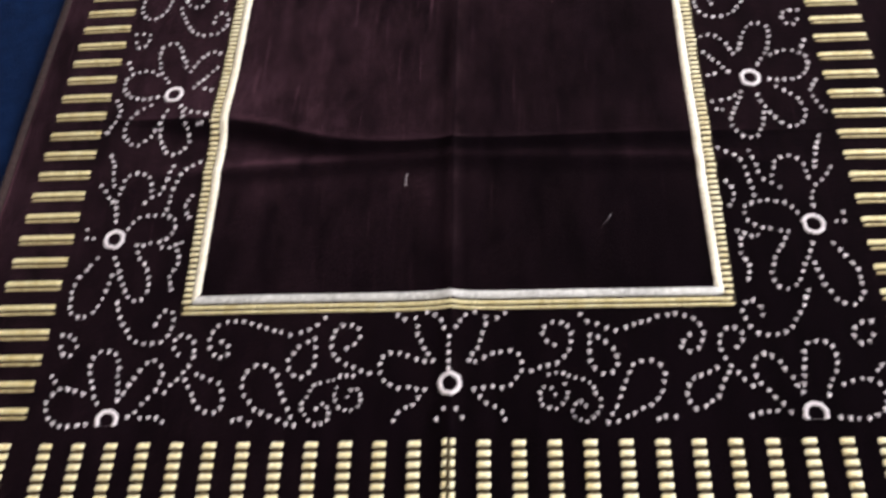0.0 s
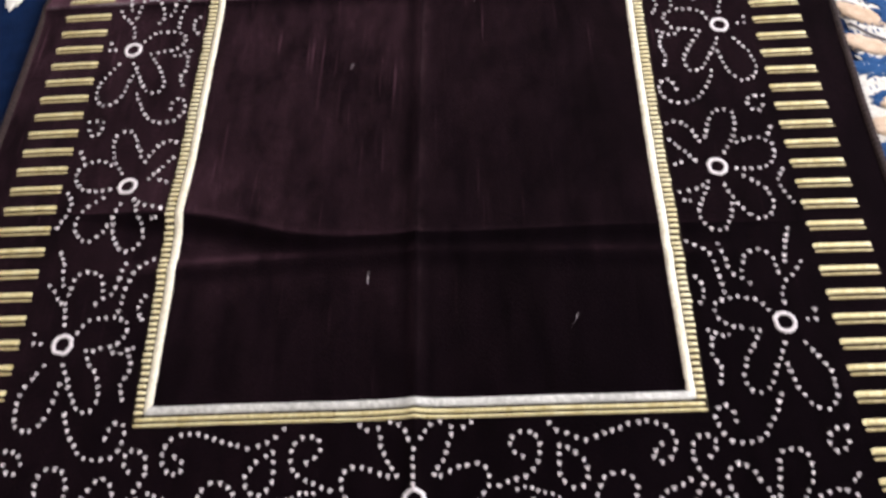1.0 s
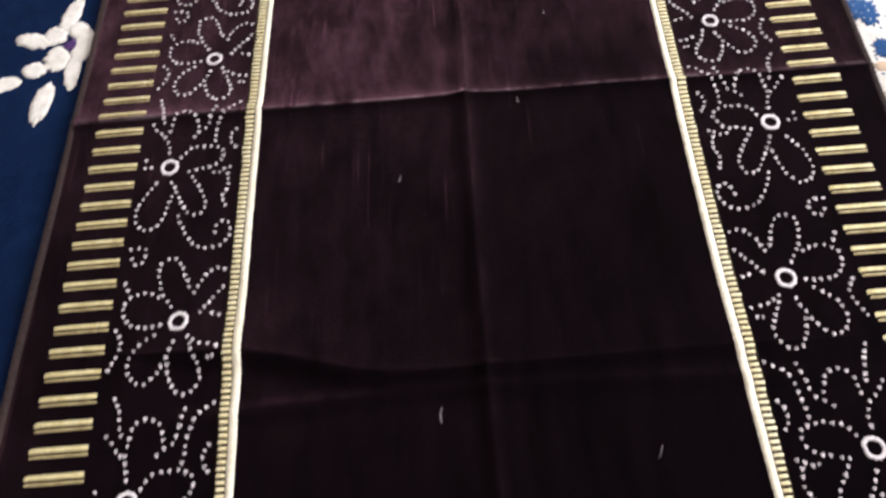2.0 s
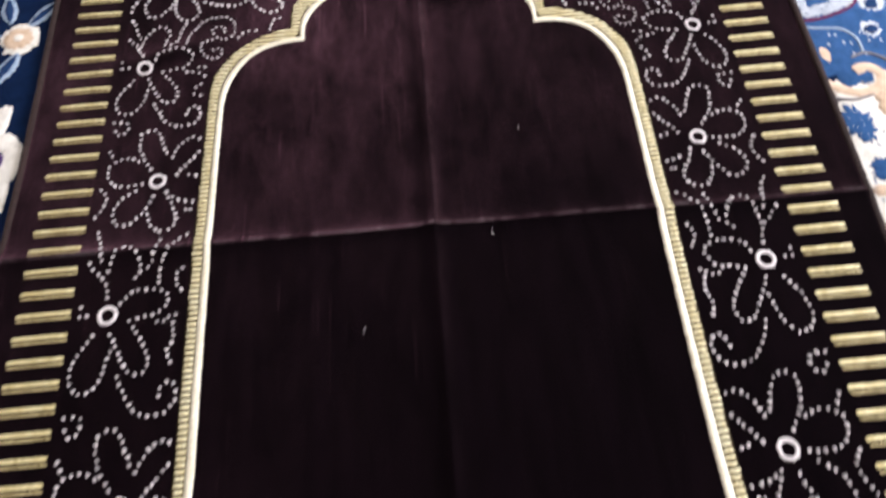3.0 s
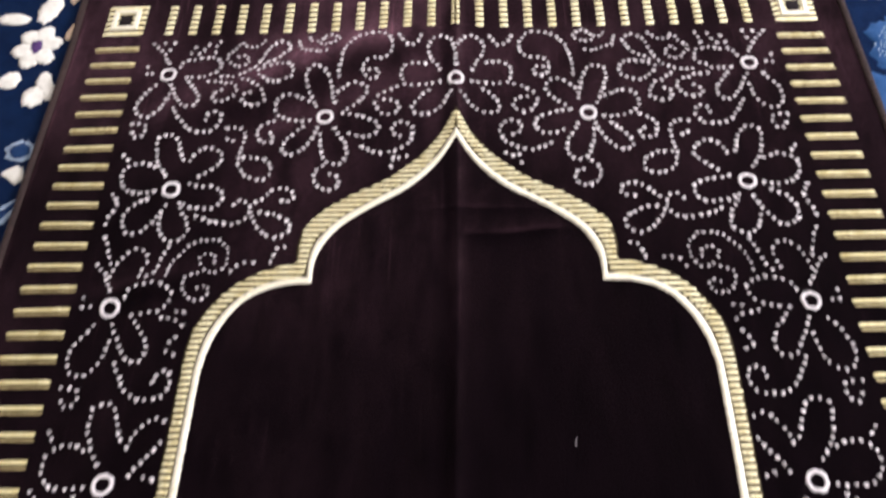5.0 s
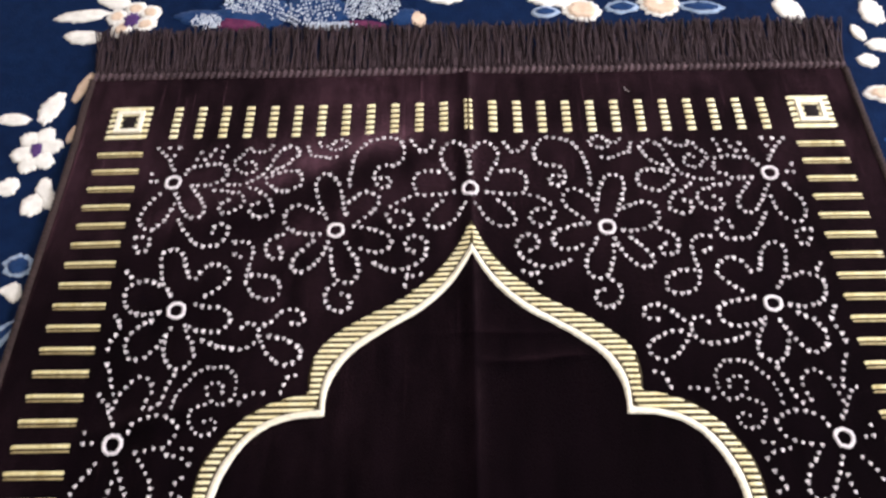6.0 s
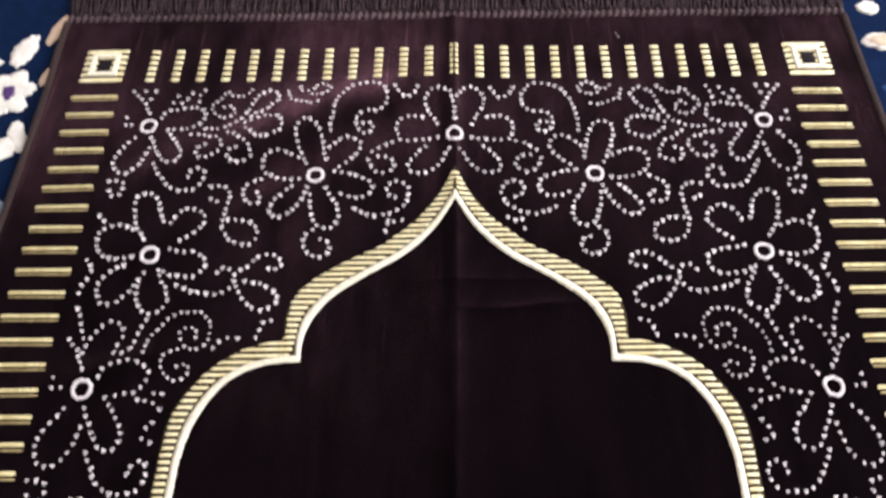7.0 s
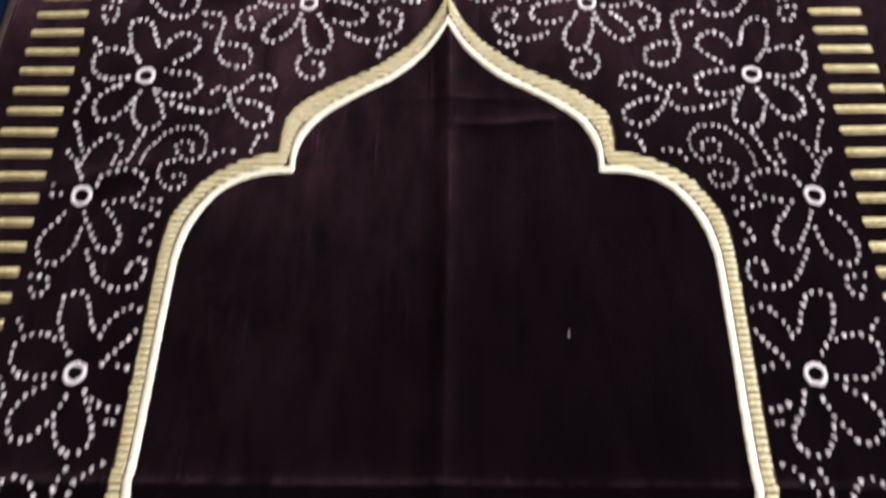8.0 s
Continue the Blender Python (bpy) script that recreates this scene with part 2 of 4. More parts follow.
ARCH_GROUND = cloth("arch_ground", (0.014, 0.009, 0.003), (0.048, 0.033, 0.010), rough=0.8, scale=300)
SILVER = cloth("white_lurex", (0.64, 0.59, 0.46), (0.92, 0.88, 0.75), rough=0.6, scale=320, metallic=0.1, bump=0.4, grain=1100, blotch=25)
SILVER_GREY = cloth("silver_lurex", (0.34, 0.34, 0.33), (0.74, 0.74, 0.72), rough=0.45, scale=420, metallic=0.2, bump=0.5, grain=1100, blotch=25)
DOT = cloth("white_yarn", (0.62, 0.57, 0.60), (0.94, 0.89, 0.92), rough=0.9, scale=350, bump=0.4, grain=1500)
vary, isle, mixed = DOT.node_tree.nodes.new("ShaderNodeMapRange"), DOT.node_tree.nodes.new("ShaderNodeNewGeometry"), DOT.node_tree.nodes.new("ShaderNodeHueSaturation")
vary.inputs["To Min"].default_value, vary.inputs["To Max"].default_value = 0.55, 1.12
DOT.node_tree.links.new(isle.outputs["Random Per Island"], vary.inputs[0])
DOT.node_tree.links.new(vary.outputs[0], mixed.inputs["Value"])
DOT.node_tree.links.new(DOT.node_tree.nodes["Color Ramp"].outputs[0], mixed.inputs["Color"])
DOT.node_tree.links.new(mixed.outputs[0], DOT.node_tree.nodes["Principled BSDF"].inputs["Base Color"])
CORD = cloth("binding_yarn", (0.014, 0.008, 0.008), (0.040, 0.023, 0.022), rough=0.8, sheen=0.0, scale=300, bump=0.6, grain=1200)
FRINGE = cloth("fringe_yarn", (0.013, 0.007, 0.009), (0.058, 0.034, 0.043), rough=0.8, sheen=0.0, scale=220, stretch=(2, 0.4, 1), bump=0.4)
HEADER = cloth("fringe_header_yarn", (0.022, 0.012, 0.015), (0.105, 0.066, 0.078), rough=0.7, scale=260, bump=0.6, grain=1200)
NAVY = cloth("carpet_navy", (0.0016, 0.0075, 0.031), (0.0034, 0.0140, 0.052), rough=0.9, sheen=0.0, sheen_tint=(0.6, 0.7, 1), scale=90, bump=0.9, grain=700, blotch=5, gloss=0.06)
BLUE = cloth("carpet_mid_blue", (0.018, 0.060, 0.165), (0.036, 0.102, 0.260), rough=0.9, sheen=0.05, scale=120, bump=0.9, grain=700, gloss=0.06)
DEEP = cloth("carpet_deep_blue", (0.008, 0.026, 0.085), (0.016, 0.046, 0.135), rough=0.9, sheen=0.05, scale=120, bump=0.9, grain=700, gloss=0.06)
PALE = cloth("carpet_pale_blue", (0.20, 0.28, 0.40), (0.40, 0.48, 0.60), rough=0.9, scale=200, bump=0.8, grain=700, gloss=0.06)
FLECK = cloth("carpet_fleck", (0.38, 0.43, 0.52), (0.62, 0.67, 0.74), rough=0.9, scale=150, bump=0.8, grain=700, gloss=0.06)
WHITE = cloth("carpet_white", (0.60, 0.58, 0.54), (0.84, 0.82, 0.78), rough=0.9, scale=120, bump=0.8, grain=700, gloss=0.06)
CREAM = cloth("carpet_cream", (0.50, 0.37, 0.27), (0.70, 0.55, 0.43), rough=0.9, scale=120, bump=0.8, grain=700, gloss=0.06)
MAROON = cloth("carpet_maroon", (0.07, 0.015, 0.05), (0.15, 0.035, 0.085), rough=0.9, scale=150, bump=0.8, grain=700, gloss=0.06)
TAUPE = cloth("carpet_grey_outline", (0.14, 0.13, 0.15), (0.26, 0.24, 0.25), rough=0.9, scale=150, bump=0.8, grain=700, gloss=0.06)
PLUM = cloth("carpet_plum", (0.05, 0.025, 0.10), (0.10, 0.05, 0.17), rough=0.9, scale=150, bump=0.8, grain=700, gloss=0.06)
PLASTER = cloth("plaster", (0.66, 0.63, 0.58), (0.74, 0.71, 0.66), rough=0.9, scale=9, bump=0.2, grain=120, blotch=2)
FLOOR = cloth("floor_screed", (0.30, 0.26, 0.21), (0.38, 0.33, 0.27), rough=0.6, scale=20, bump=0.2, grain=200)
FRAME = cloth("window_paint", (0.74, 0.73, 0.70), (0.80, 0.79, 0.77), rough=0.4, scale=20, bump=0.1, grain=200)


# ---- builders ----
def mesh_of(name, verts, faces, material, smooth=True):
    me = bpy.data.meshes.new(name)
    me.from_pydata(verts, [], faces)
    me.materials.append(material)
    if smooth:
        me.polygons.foreach_set("use_smooth", [True] * len(me.polygons))
    me.update()
    return me


def part(name, me, parent, label="", at=None):
    ob = new(name, me)
    ob.parent = parent
    if at is not None:
        ob.location = at
    return tagged(ob, label=label)


def box(name, lo, hi, material, kind="structure", label="", category=""):
    bm = bmesh.new()
    bmesh.ops.create_cube(bm, size=1)
    for v in bm.verts:
        v.co = [lo[k] if v.co[k] < 0 else hi[k] for k in range(3)]
    bmesh.ops.bevel(bm, geom=bm.edges[:], offset=0.003, segments=2, affect="EDGES")
    me = bpy.data.meshes.new(name)
    bm.to_mesh(me)
    bm.free()
    me.materials.append(material)
    return tagged(new(name, me), label, category, kind=kind)


def bell(v, width):
    return math.exp(-(v / width) ** 2)


def cusp(v, width):
    return math.exp(-math.sqrt(v * v + 4e-7) / width)


def rug_z(x, y):
    """Height of the pile: the fold lines of a rug that was packed in eight, and a loose ripple."""
    z = 0.0040 * cusp(x, 0.007) + 0.0012 * bell(x, 0.03)
    z += 0.0030 * cusp(y - 0.605 + 0.008 * x, 0.006) + 0.0024 * cusp(y - 0.605, 0.05)
    ripple = 0.346 + 0.034 / (1 + math.exp((x + 0.125) * 38)) + 0.004 * math.sin(9 * x)
    off = y - ripple
    z += 0.0068 * bell(off, 0.011 if off < 0 else 0.034) * (0.40 + 0.60 / (1 + math.exp((x - 0.02) * 14))) / (1 + math.exp((abs(x) - 0.235) * 60))
    z += 0.0024 * bell(y - 0.322 - 0.008 * math.cos(7 * x), 0.007) / (1 + math.exp((abs(x) - 0.22) * 60))
    z += 0.0036 * cusp(y - 0.868 + 0.004 * noise.noise((x * 22, 3.0, 0)) - 0.06 * max(0.0, x - 0.03) ** 2 / 0.05, 0.006) / (1 + math.exp(-(x - 0.004) * 300)) * bell(x - 0.045, 0.055) * (0.8 + 0.7 * noise.noise((x * 40, 8.0, 0)))
    z += 0.0012 * cusp(y - 0.892, 0.004) * bell(x - 0.03, 0.05)
    along_ripple = 0.45 * (x + 0.12) - (y - 1.05)
    z += 0.0072 * bell(along_ripple, 0.026) * bell(x + 0.13, 0.12) + 0.0022 * bell(along_ripple - 0.07, 0.02) * bell(x + 0.16, 0.09)
    z += 0.0034 * bell(y - 0.826 - 0.28 * (x + 0.23), 0.011) * bell(x + 0.238, 0.045)
    z += 0.0014 * noise.noise((x * 6, y * 5, 0.3)) + 0.0006 * noise.noise((x * 19, y * 9, 4.0))
    return z


def bend(y):
    """How far the rug lies off its straight middle line."""
    return -0.0042 * bell(y - 0.45, 0.26)


def skew(x, y):
    """The foot of the rug lies a little askew."""
    return 0.014 * x * min(1.0, max(0.0, (0.42 - y) / 0.29))


def pad(name, x0, x1, y0, y1, rise, material, nx=6, ny=4, lift=0.0004, steep=False):
    """A raised woven patch that follows the rug; x0 and x1 may depend on y. steep: the flanks are short."""
    verts, faces = [], []
    for j in range(ny + 1):
        v = j / ny if not steep or j in (0, ny) else 0.09 + 0.82 * (j - 1) / (ny - 2)
        y = y0 + (y1 - y0) * v
        a = x0(y) if callable(x0) else x0
        b = x1(y) if callable(x1) else x1
        for i in range(nx + 1):
            u = i / nx
            x = a + (b - a) * u
            edge = 0 if i in (0, nx) or j in (0, ny) else 1
            verts.append((x, y, rug_z(x, y) + (lift + 0.5 * rise * (1 - 0.6 * (2 * v - 1) ** 2) if edge else -0.0006)))
    w = nx + 1
    for j in range(ny):
        for i in range(nx):
            k = j * w + i
            faces.append((k, k + 1, k + w + 1, k + w))
    return mesh_of(name, verts, faces, material)


def spline(points, step):
    """Points at even steps along a smooth curve through the given ones."""
    p = [np.array(q, float) for q in points]
    p = [2 * p[0] - p[1]] + p + [2 * p[-1] - p[-2]]
    fine = []
    for a, b, c, d in zip(p, p[1:], p[2:], p[3:]):
        for s in np.linspace(0, 1, 24, endpoint=False):
            fine.append(0.5 * (2 * b + (c - a) * s + (2 * a - 5 * b + 4 * c - d) * s * s + (3 * b - a - 3 * c + d) * s ** 3))
    fine.append(p[-2])
    fine = np.array(fine)
    run = np.r_[0, np.cumsum(np.hypot(*np.diff(fine, axis=0).T))]
    count = max(2, int(round(run[-1] / step)) + 1)
    s = np.linspace(0, run[-1], count)
    return np.c_[np.interp(s, run, fine[:, 0]), np.interp(s, run, fine[:, 1])]


# ---- the room ----
box("floor", (-1.95, -1.9, -0.10), (1.95, 3.1, -0.018), FLOOR)
box("ceiling", (-1.95, -1.9, 2.5), (1.95, 3.1, 2.6), PLASTER)
box("wall_west", (-1.95, -1.9, -0.018), (-1.75, 3.1, 2.5), PLASTER)
box("wall_south", (-1.75, -1.9, -0.018), (1.75, -1.75, 2.5), PLASTER)
box("wall_north", (-1.75, 2.95, -0.018), (1.75, 3.1, 2.5), PLASTER)
wy0, wy1 = WINDOW_Y - WINDOW_W / 2, WINDOW_Y + WINDOW_W / 2
wz0, wz1 = WINDOW_Z - WINDOW_H / 2, WINDOW_Z + WINDOW_H / 2
wall = tagged(new("wall_east"), kind="structure")
for nm, lo, hi in (("wall_section", (WALL_X, -1.9, -0.018), (1.95, wy0, 2.5)), ("wall_section", (WALL_X, wy1, -0.018), (1.95, 3.1, 2.5)),
                   ("wall_section", (WALL_X, wy0, -0.018), (1.95, wy1, wz0)), ("wall_section", (WALL_X, wy0, wz1), (1.95, wy1, 2.5))):
    ob = box(nm, lo, hi, PLASTER, "")
    ob.parent = wall
window = tagged(new("window_1"), kind="structure")
for nm, lo, hi in (("window_sill", (WALL_X - 0.05, wy0 - 0.04, wz0 - 0.03), (WALL_X - 0.002, wy1 + 0.04, wz0 - 0.002)),
                   ("window_frame", (1.85, wy0 + 0.002, wz0 + 0.002), (1.90, wy0 + 0.05, wz1 - 0.002)),
                   ("window_frame", (1.85, wy1 - 0.05, wz0 + 0.002), (1.90, wy1 - 0.002, wz1 - 0.002)),
                   ("window_frame", (1.85, wy0 + 0.052, wz0 + 0.002), (1.90, wy1 - 0.052, wz0 + 0.05)),
                   ("window_frame", (1.85, wy0 + 0.052, wz1 - 0.05), (1.90, wy1 - 0.052, wz1 - 0.002))):
    ob = box(nm, lo, hi, FRAME, "")
    ob.parent = window

# ---- the blue carpet ----
GROUND = -0.006
carpet = tagged(new("carpet"), "navy blue tufted carpet with white and cream flowers", "carpet")


def carpet_pile():
    nx, ny = 120, 150
    verts, faces = [], []
    for j in range(ny + 1):
        for i in range(nx + 1):
            x, y = -1.6 + 3.2 * i / nx, -1.5 + 4.2 * j / ny
            rim = i in (0, nx) or j in (0, ny)
            verts.append((x, y, -0.018 if rim else GROUND + 0.0008 * noise.noise((x * 14, y * 14, 1))))
    for j in range(ny):
        for i in range(nx):
            k = j * (nx + 1) + i
            faces.append((k, k + 1, k + nx + 2, k + nx + 1))
    return mesh_of("carpet_surface", verts, faces, NAVY)


part("carpet_surface", carpet_pile(), carpet, "navy blue cut pile")
layer = [0]


def blob(name, x, y, rx, ry, turn, material, point=0.0, label="", rise=0.0006, rag=0.20):
    """A tufted petal, leaf or patch: an oval of half axes rx, ry, pointed at its ends by `point`, with a ragged woven rim."""
    layer[0] += 1
    seed = layer[0] * 3.7
    n, ca, sa = 60, math.cos(radians(turn)), math.sin(radians(turn))
    base = GROUND + 0.0004 + 0.00001 * layer[0]
    rings = ((1.0, -0.0012), (0.93, 0.75), (0.55, 1.0))
    verts, faces = [(x, y, base + rise)], []
    for scale, up in rings:
        for k in range(n):
            a = 2 * math.pi * k / n
            wob = scale * (1 + rag * noise.noise((seed, 2.2 * math.cos(a) * 2, 2.2 * math.sin(a) * 2)) + 0.5 * rag * noise.noise((seed, 9 * math.cos(a), 9 * math.sin(a))) + 0.6 * rag * noise.noise((seed, 23 * math.cos(a), 23 * math.sin(a))))
            u = rx * math.cos(a) * wob
            v = ry * math.sin(a) * abs(math.sin(a)) ** point * wob
            verts.append((x + ca * u - sa * v, y + sa * u + ca * v, base + (rise * up if up > 0 else up)))
    for r in range(2):
        for k in range(n):
            a, b = 1 + r * n + k, 1 + r * n + (k + 1) % n
            faces.append((a, b, b + n, a + n))
    for k in range(n):
        faces.append((1 + 2 * n + k, 1 + 2 * n + (k + 1) % n, 0))
    return part(name, mesh_of(name, verts, faces, material), carpet, label)


def outlined(name, x, y, rx, ry, turn, rim, fill, point=0.6, label="", edge=0.0035):
    """A leaf with a rim of one yarn and a heart of another."""
    blob(name, x, y, rx, ry, turn, rim, point, label)
    blob(name + "_heart", x, y, rx - edge * 1.3, ry - edge, turn, fill, point, rise=0.0014)


def vine(name, points, width, material, label=""):
    """A thin tufted line."""
    layer[0] += 1
    p = spline(points, 0.004)
    d = np.gradient(p, axis=0)
    d /= np.linalg.norm(d, axis=1)[:, None]
    verts, faces = [], []
    base = GROUND + 0.0004 + 0.00001 * layer[0]
    for k, ((x, y), (tx, ty)) in enumerate(zip(p, d)):
        w = width / 2 * (1 + 0.22 * noise.noise((x * 300, y * 300, layer[0])))
        for s, up in ((-1, -0.001), (-0.6, 0.0014), (0.6, 0.0014), (1, -0.001)):
            verts.append((x - ty * w * s, y + tx * w * s, base + up))
    for k in range(len(p) - 1):
        for s in range(3):
            a = 4 * k + s
            faces.append((a, a + 1, a + 5, a + 4))
    return part(name, mesh_of(name, verts, faces, material), carpet, label)


def stipple(x, y, rx, ry, turn, material, count, slant=70, size=0.0035):
    """A patch of short light tufts, too many to pick apart."""
    layer[0] += 1
    rnd = random.Random(layer[0])
    verts, faces = [], []
    ca, sa = math.cos(radians(turn)), math.sin(radians(turn))
    row = math.sqrt(math.pi * rx * ry / count)
    u = -rx
    while u < rx:
        v = -ry
        while v < ry:
            du, dv = u + rnd.uniform(-0.25, 0.25) * row, v + rnd.uniform(-0.25, 0.25) * row
            if (du / rx) ** 2 + (dv / ry) ** 2 < 1 and rnd.random() < 0.9:
                cx, cy = x + ca * du - sa * dv, y + sa * du + ca * dv
                a = radians(slant + rnd.uniform(-18, 18))
                lx, ly = math.cos(a) * size * rnd.uniform(0.8, 1.2), math.sin(a) * size * rnd.uniform(0.8, 1.2)
                wx, wy = -math.sin(a) * size * 0.36, math.cos(a) * size * 0.36
                k = len(verts)
                z = GROUND + 0.0036
                verts += [(cx - lx, cy - ly, GROUND + 0.0012), (cx + wx, cy + wy, GROUND + 0.0012), (cx + lx, cy + ly, GROUND + 0.0012), (cx - wx, cy - wy, GROUND + 0.0012), (cx, cy, z)]
                faces += [(k, k + 3, k + 4), (k + 3, k + 2, k + 4), (k + 2, k + 1, k + 4), (k + 1, k, k + 4)]
            v += row * 1.25
        u += row * 0.8
    return tagged(part("stipple", mesh_of("stipple", verts, faces, material), carpet, "pale flecked tufts"), kind="stuff")


# beside the left edge of the rug, from foot to top
for x, y, rx, ry, a in ((-0.439, 0.670, 0.019, 0.010, 8), (-0.395, 0.642, 0.010, 0.027, -6), (-0.411, 0.686, 0.013, 0.010, -12), (-0.396, 0.690, 0.010, 0.004, 12), (-0.373, 0.680, 0.008, 0.024, 4)):
    blob("petal", x, y, rx, ry, a, WHITE, 0.2)
for x, y, rx, ry, a in ((-0.388, 0.757, 0.009, 0.027, -10), (-0.369, 0.714, 0.011, 0.025, -4), (-0.399, 0.731, 0.012, 0.013, 25), (-0.391, 0.700, 0.013, 0.017, 10), (-0.377, 0.737, 0.010, 0.012, 30), (-0.420, 0.726, 0.020, 0.010, -18)):
    blob("petal", x, y, rx, ry, a, WHITE, 0.1)
blob("flower_heart", -0.381, 0.716, 0.0065, 0.007, 20, PLUM, rise=0.0012, rag=0.5)
outlined("leaf", -0.393, 0.827, 0.009, 0.021, -24, PALE, DEEP)
outlined("leaf", -0.407, 0.818, 0.009, 0.018, 10, PALE, DEEP)
outlined("leaf", -0.369, 0.897, 0.008, 0.021, -38, PALE, DEEP)
outlined("leaf", -0.404, 0.905, 0.009, 0.020, 12, PALE, DEEP)
outlined("leaf", -0.424, 0.868, 0.020, 0.009, 8, PALE, DEEP)
blob("flower", -0.387, 0.865, 0.020, 0.021, 22, WHITE, 0.05)
blob("flower_ring", -0.388, 0.865, 0.015, 0.015, 22, CREAM, 0.05, rise=0.0010)
blob("flower_heart", -0.388, 0.866, 0.005, 0.005, 0, WHITE, rise=0.0013)
outlined("leaf", -0.372, 0.963, 0.015, 0.012, -16, PALE, DEEP)
blob("petal", -0.369, 0.938, 0.007, 0.010, 25, WHITE)
blob("petal", -0.373, 0.939, 0.008, 0.005, -10, WHITE)
for x, y, rx, ry, a in ((-0.378, 1.026, 0.011, 0.012, 0), (-0.373, 1.044, 0.007, 0.012, 10), (-0.366, 1.033, 0.006, 0.013, 20), (-0.405, 1.046, 0.010, 0.011, -35),
                        (-0.423, 1.126, 0.016, 0.008, -4), (-0.391, 1.140, 0.011, 0.020, -12)):
    blob("petal", x, y, rx, ry, a, WHITE, 0.15)
for k in range(6):
    a = 60 * k + 15
    blob("petal", -0.391 + 0.0125 * math.cos(radians(a)), 1.088 + 0.017 * math.sin(radians(a)), 0.011, 0.009, a, WHITE, 0.05)
blob("flower_heart", -0.391, 1.088, 0.006, 0.008, 10, PLUM, rise=0.0012, rag=0.4)
for x, y, rx, ry, a in ((-0.367, 1.166, 0.006, 0.021, -14), (-0.362, 1.108, 0.005, 0.012, -16)):
    blob("petal", x, y, rx, ry, a, CREAM, 0.2)
for x, y, rx, ry, a in ((-0.392, 1.269, 0.028, 0.009, 8), (-0.384, 1.237, 0.021, 0.010, -4), (-0.365, 1.292, 0.022, 0.012, -25)):
    blob("petal", x, y, rx, ry, a, WHITE, 0.3)
# along the fringe
for dx, dy, rx, ry, a in ((-0.017, 0.002, 0.011, 0.012, 20), (0.000, 0.014, 0.012, 0.011, 0), (0.016, 0.008, 0.011, 0.012, 60), (0.014, -0.010, 0.012, 0.010, 20), (-0.009, -0.016, 0.010, 0.014, -20)):
    blob("petal", -0.339 + dx, 1.264 + dy, rx, ry, a, WHITE, 0.05)
    blob("petal_heart", -0.339 + dx, 1.264 + dy, rx * 0.6, ry * 0.6, a, CREAM, 0.05, rise=0.0010)
blob("flower_heart", -0.340, 1.260, 0.008, 0.011, 0, PLUM, rise=0.0014, rag=0.4)
blob("leaf", -0.268, 1.262, 0.032, 0.012, -8, DEEP, 0.3)
blob("leaf", -0.215, 1.268, 0.040, 0.024, 0, DEEP, 0.1)
blob("leaf", -0.150, 1.272, 0.036, 0.024, -20, DEEP, 0.1)
blob("flower_heart", -0.228, 1.252, 0.026, 0.010, -8, MAROON)
blob("flower_heart", -0.100, 1.247, 0.022, 0.006, -8, MAROON)
for x, y, rx, ry, a in ((-0.262, 1.256, 0.016, 0.011, -5), (-0.228, 1.280, 0.022, 0.014, -20), (-0.186, 1.268, 0.036, 0.014, -32), (-0.150, 1.272, 0.022, 0.026, 15),
                        (-0.108, 1.276, 0.016, 0.022, -10), (-0.082, 1.270, 0.016, 0.018, -15), (-0.135, 1.246, 0.026, 0.006, 0)):
    stipple(x, y, rx, ry, a, FLECK, 80, slant=60, size=0.0025)
blob("leaf", -0.062, 1.258, 0.016, 0.012, 30, DEEP, 0.3)
blob("petal", -0.048, 1.254, 0.008, 0.012, 20, CREAM, 0.2)
for x, y, rx, ry, a in ((-0.022, 1.290, 0.022, 0.013, -8), (0.028, 1.296, 0.022, 0.010, 5), (0.082, 1.281, 0.019, 0.011, -20), (0.104, 1.276, 0.013, 0.010, 20)):
    blob("petal", x, y, rx, ry, a, WHITE, 0.2)
outlined("leaf", 0.081, 1.261, 0.015, 0.009, 0, PALE, DEEP)
outlined("leaf", 0.159, 1.266, 0.018, 0.010, 2, PALE, DEEP)
outlined("leaf", 0.238, 1.264, 0.024, 0.010, -6, PALE, DEEP)
outlined("flower", 0.118, 1.262, 0.019, 0.016, -8, WHITE, CREAM, 0.05, edge=0.003)
outlined("flower", 0.197, 1.269, 0.021, 0.018, -4, WHITE, CREAM, 0.05, edge=0.003)
blob("flower_heart", 0.198, 1.271, 0.007, 0.006, 0, WHITE, rise=0.0014)
for x, y, rx, ry, a in ((0.325, 1.259, 0.013, 0.020, 20), (0.406, 1.252, 0.012, 0.020, 0), (0.384, 1.222, 0.006, 0.012, 15), (0.403, 1.204, 0.016, 0.009, -10), (0.383, 1.183, 0.010, 0.009, 4)):
    blob("petal", x, y, rx, ry, a, WHITE, 0.15)
# beside the right edge, from top to foot
outlined("leaf", 0.390, 1.139, 0.024, 0.011, -4, WHITE, CREAM, 0.1)
blob("leaf", 0.405, 1.060, 0.036, 0.045, 0, BLUE, 0.1)
stipple(0.396, 1.066, 0.022, 0.026, -30, PALE, 90, size=0.0030)
blob("leaf", 0.398, 0.978, 0.052, 0.064, 0, BLUE, 0.1)
blob("leaf", 0.408, 0.875, 0.078, 0.080, 0, BLUE, 0.0)
vine("outline", [(0.362, 0.945), (0.366, 0.929), (0.372, 0.882), (0.379, 0.857), (0.390, 0.853), (0.402, 0.857), (0.412, 0.862)], 0.005, MAROON)
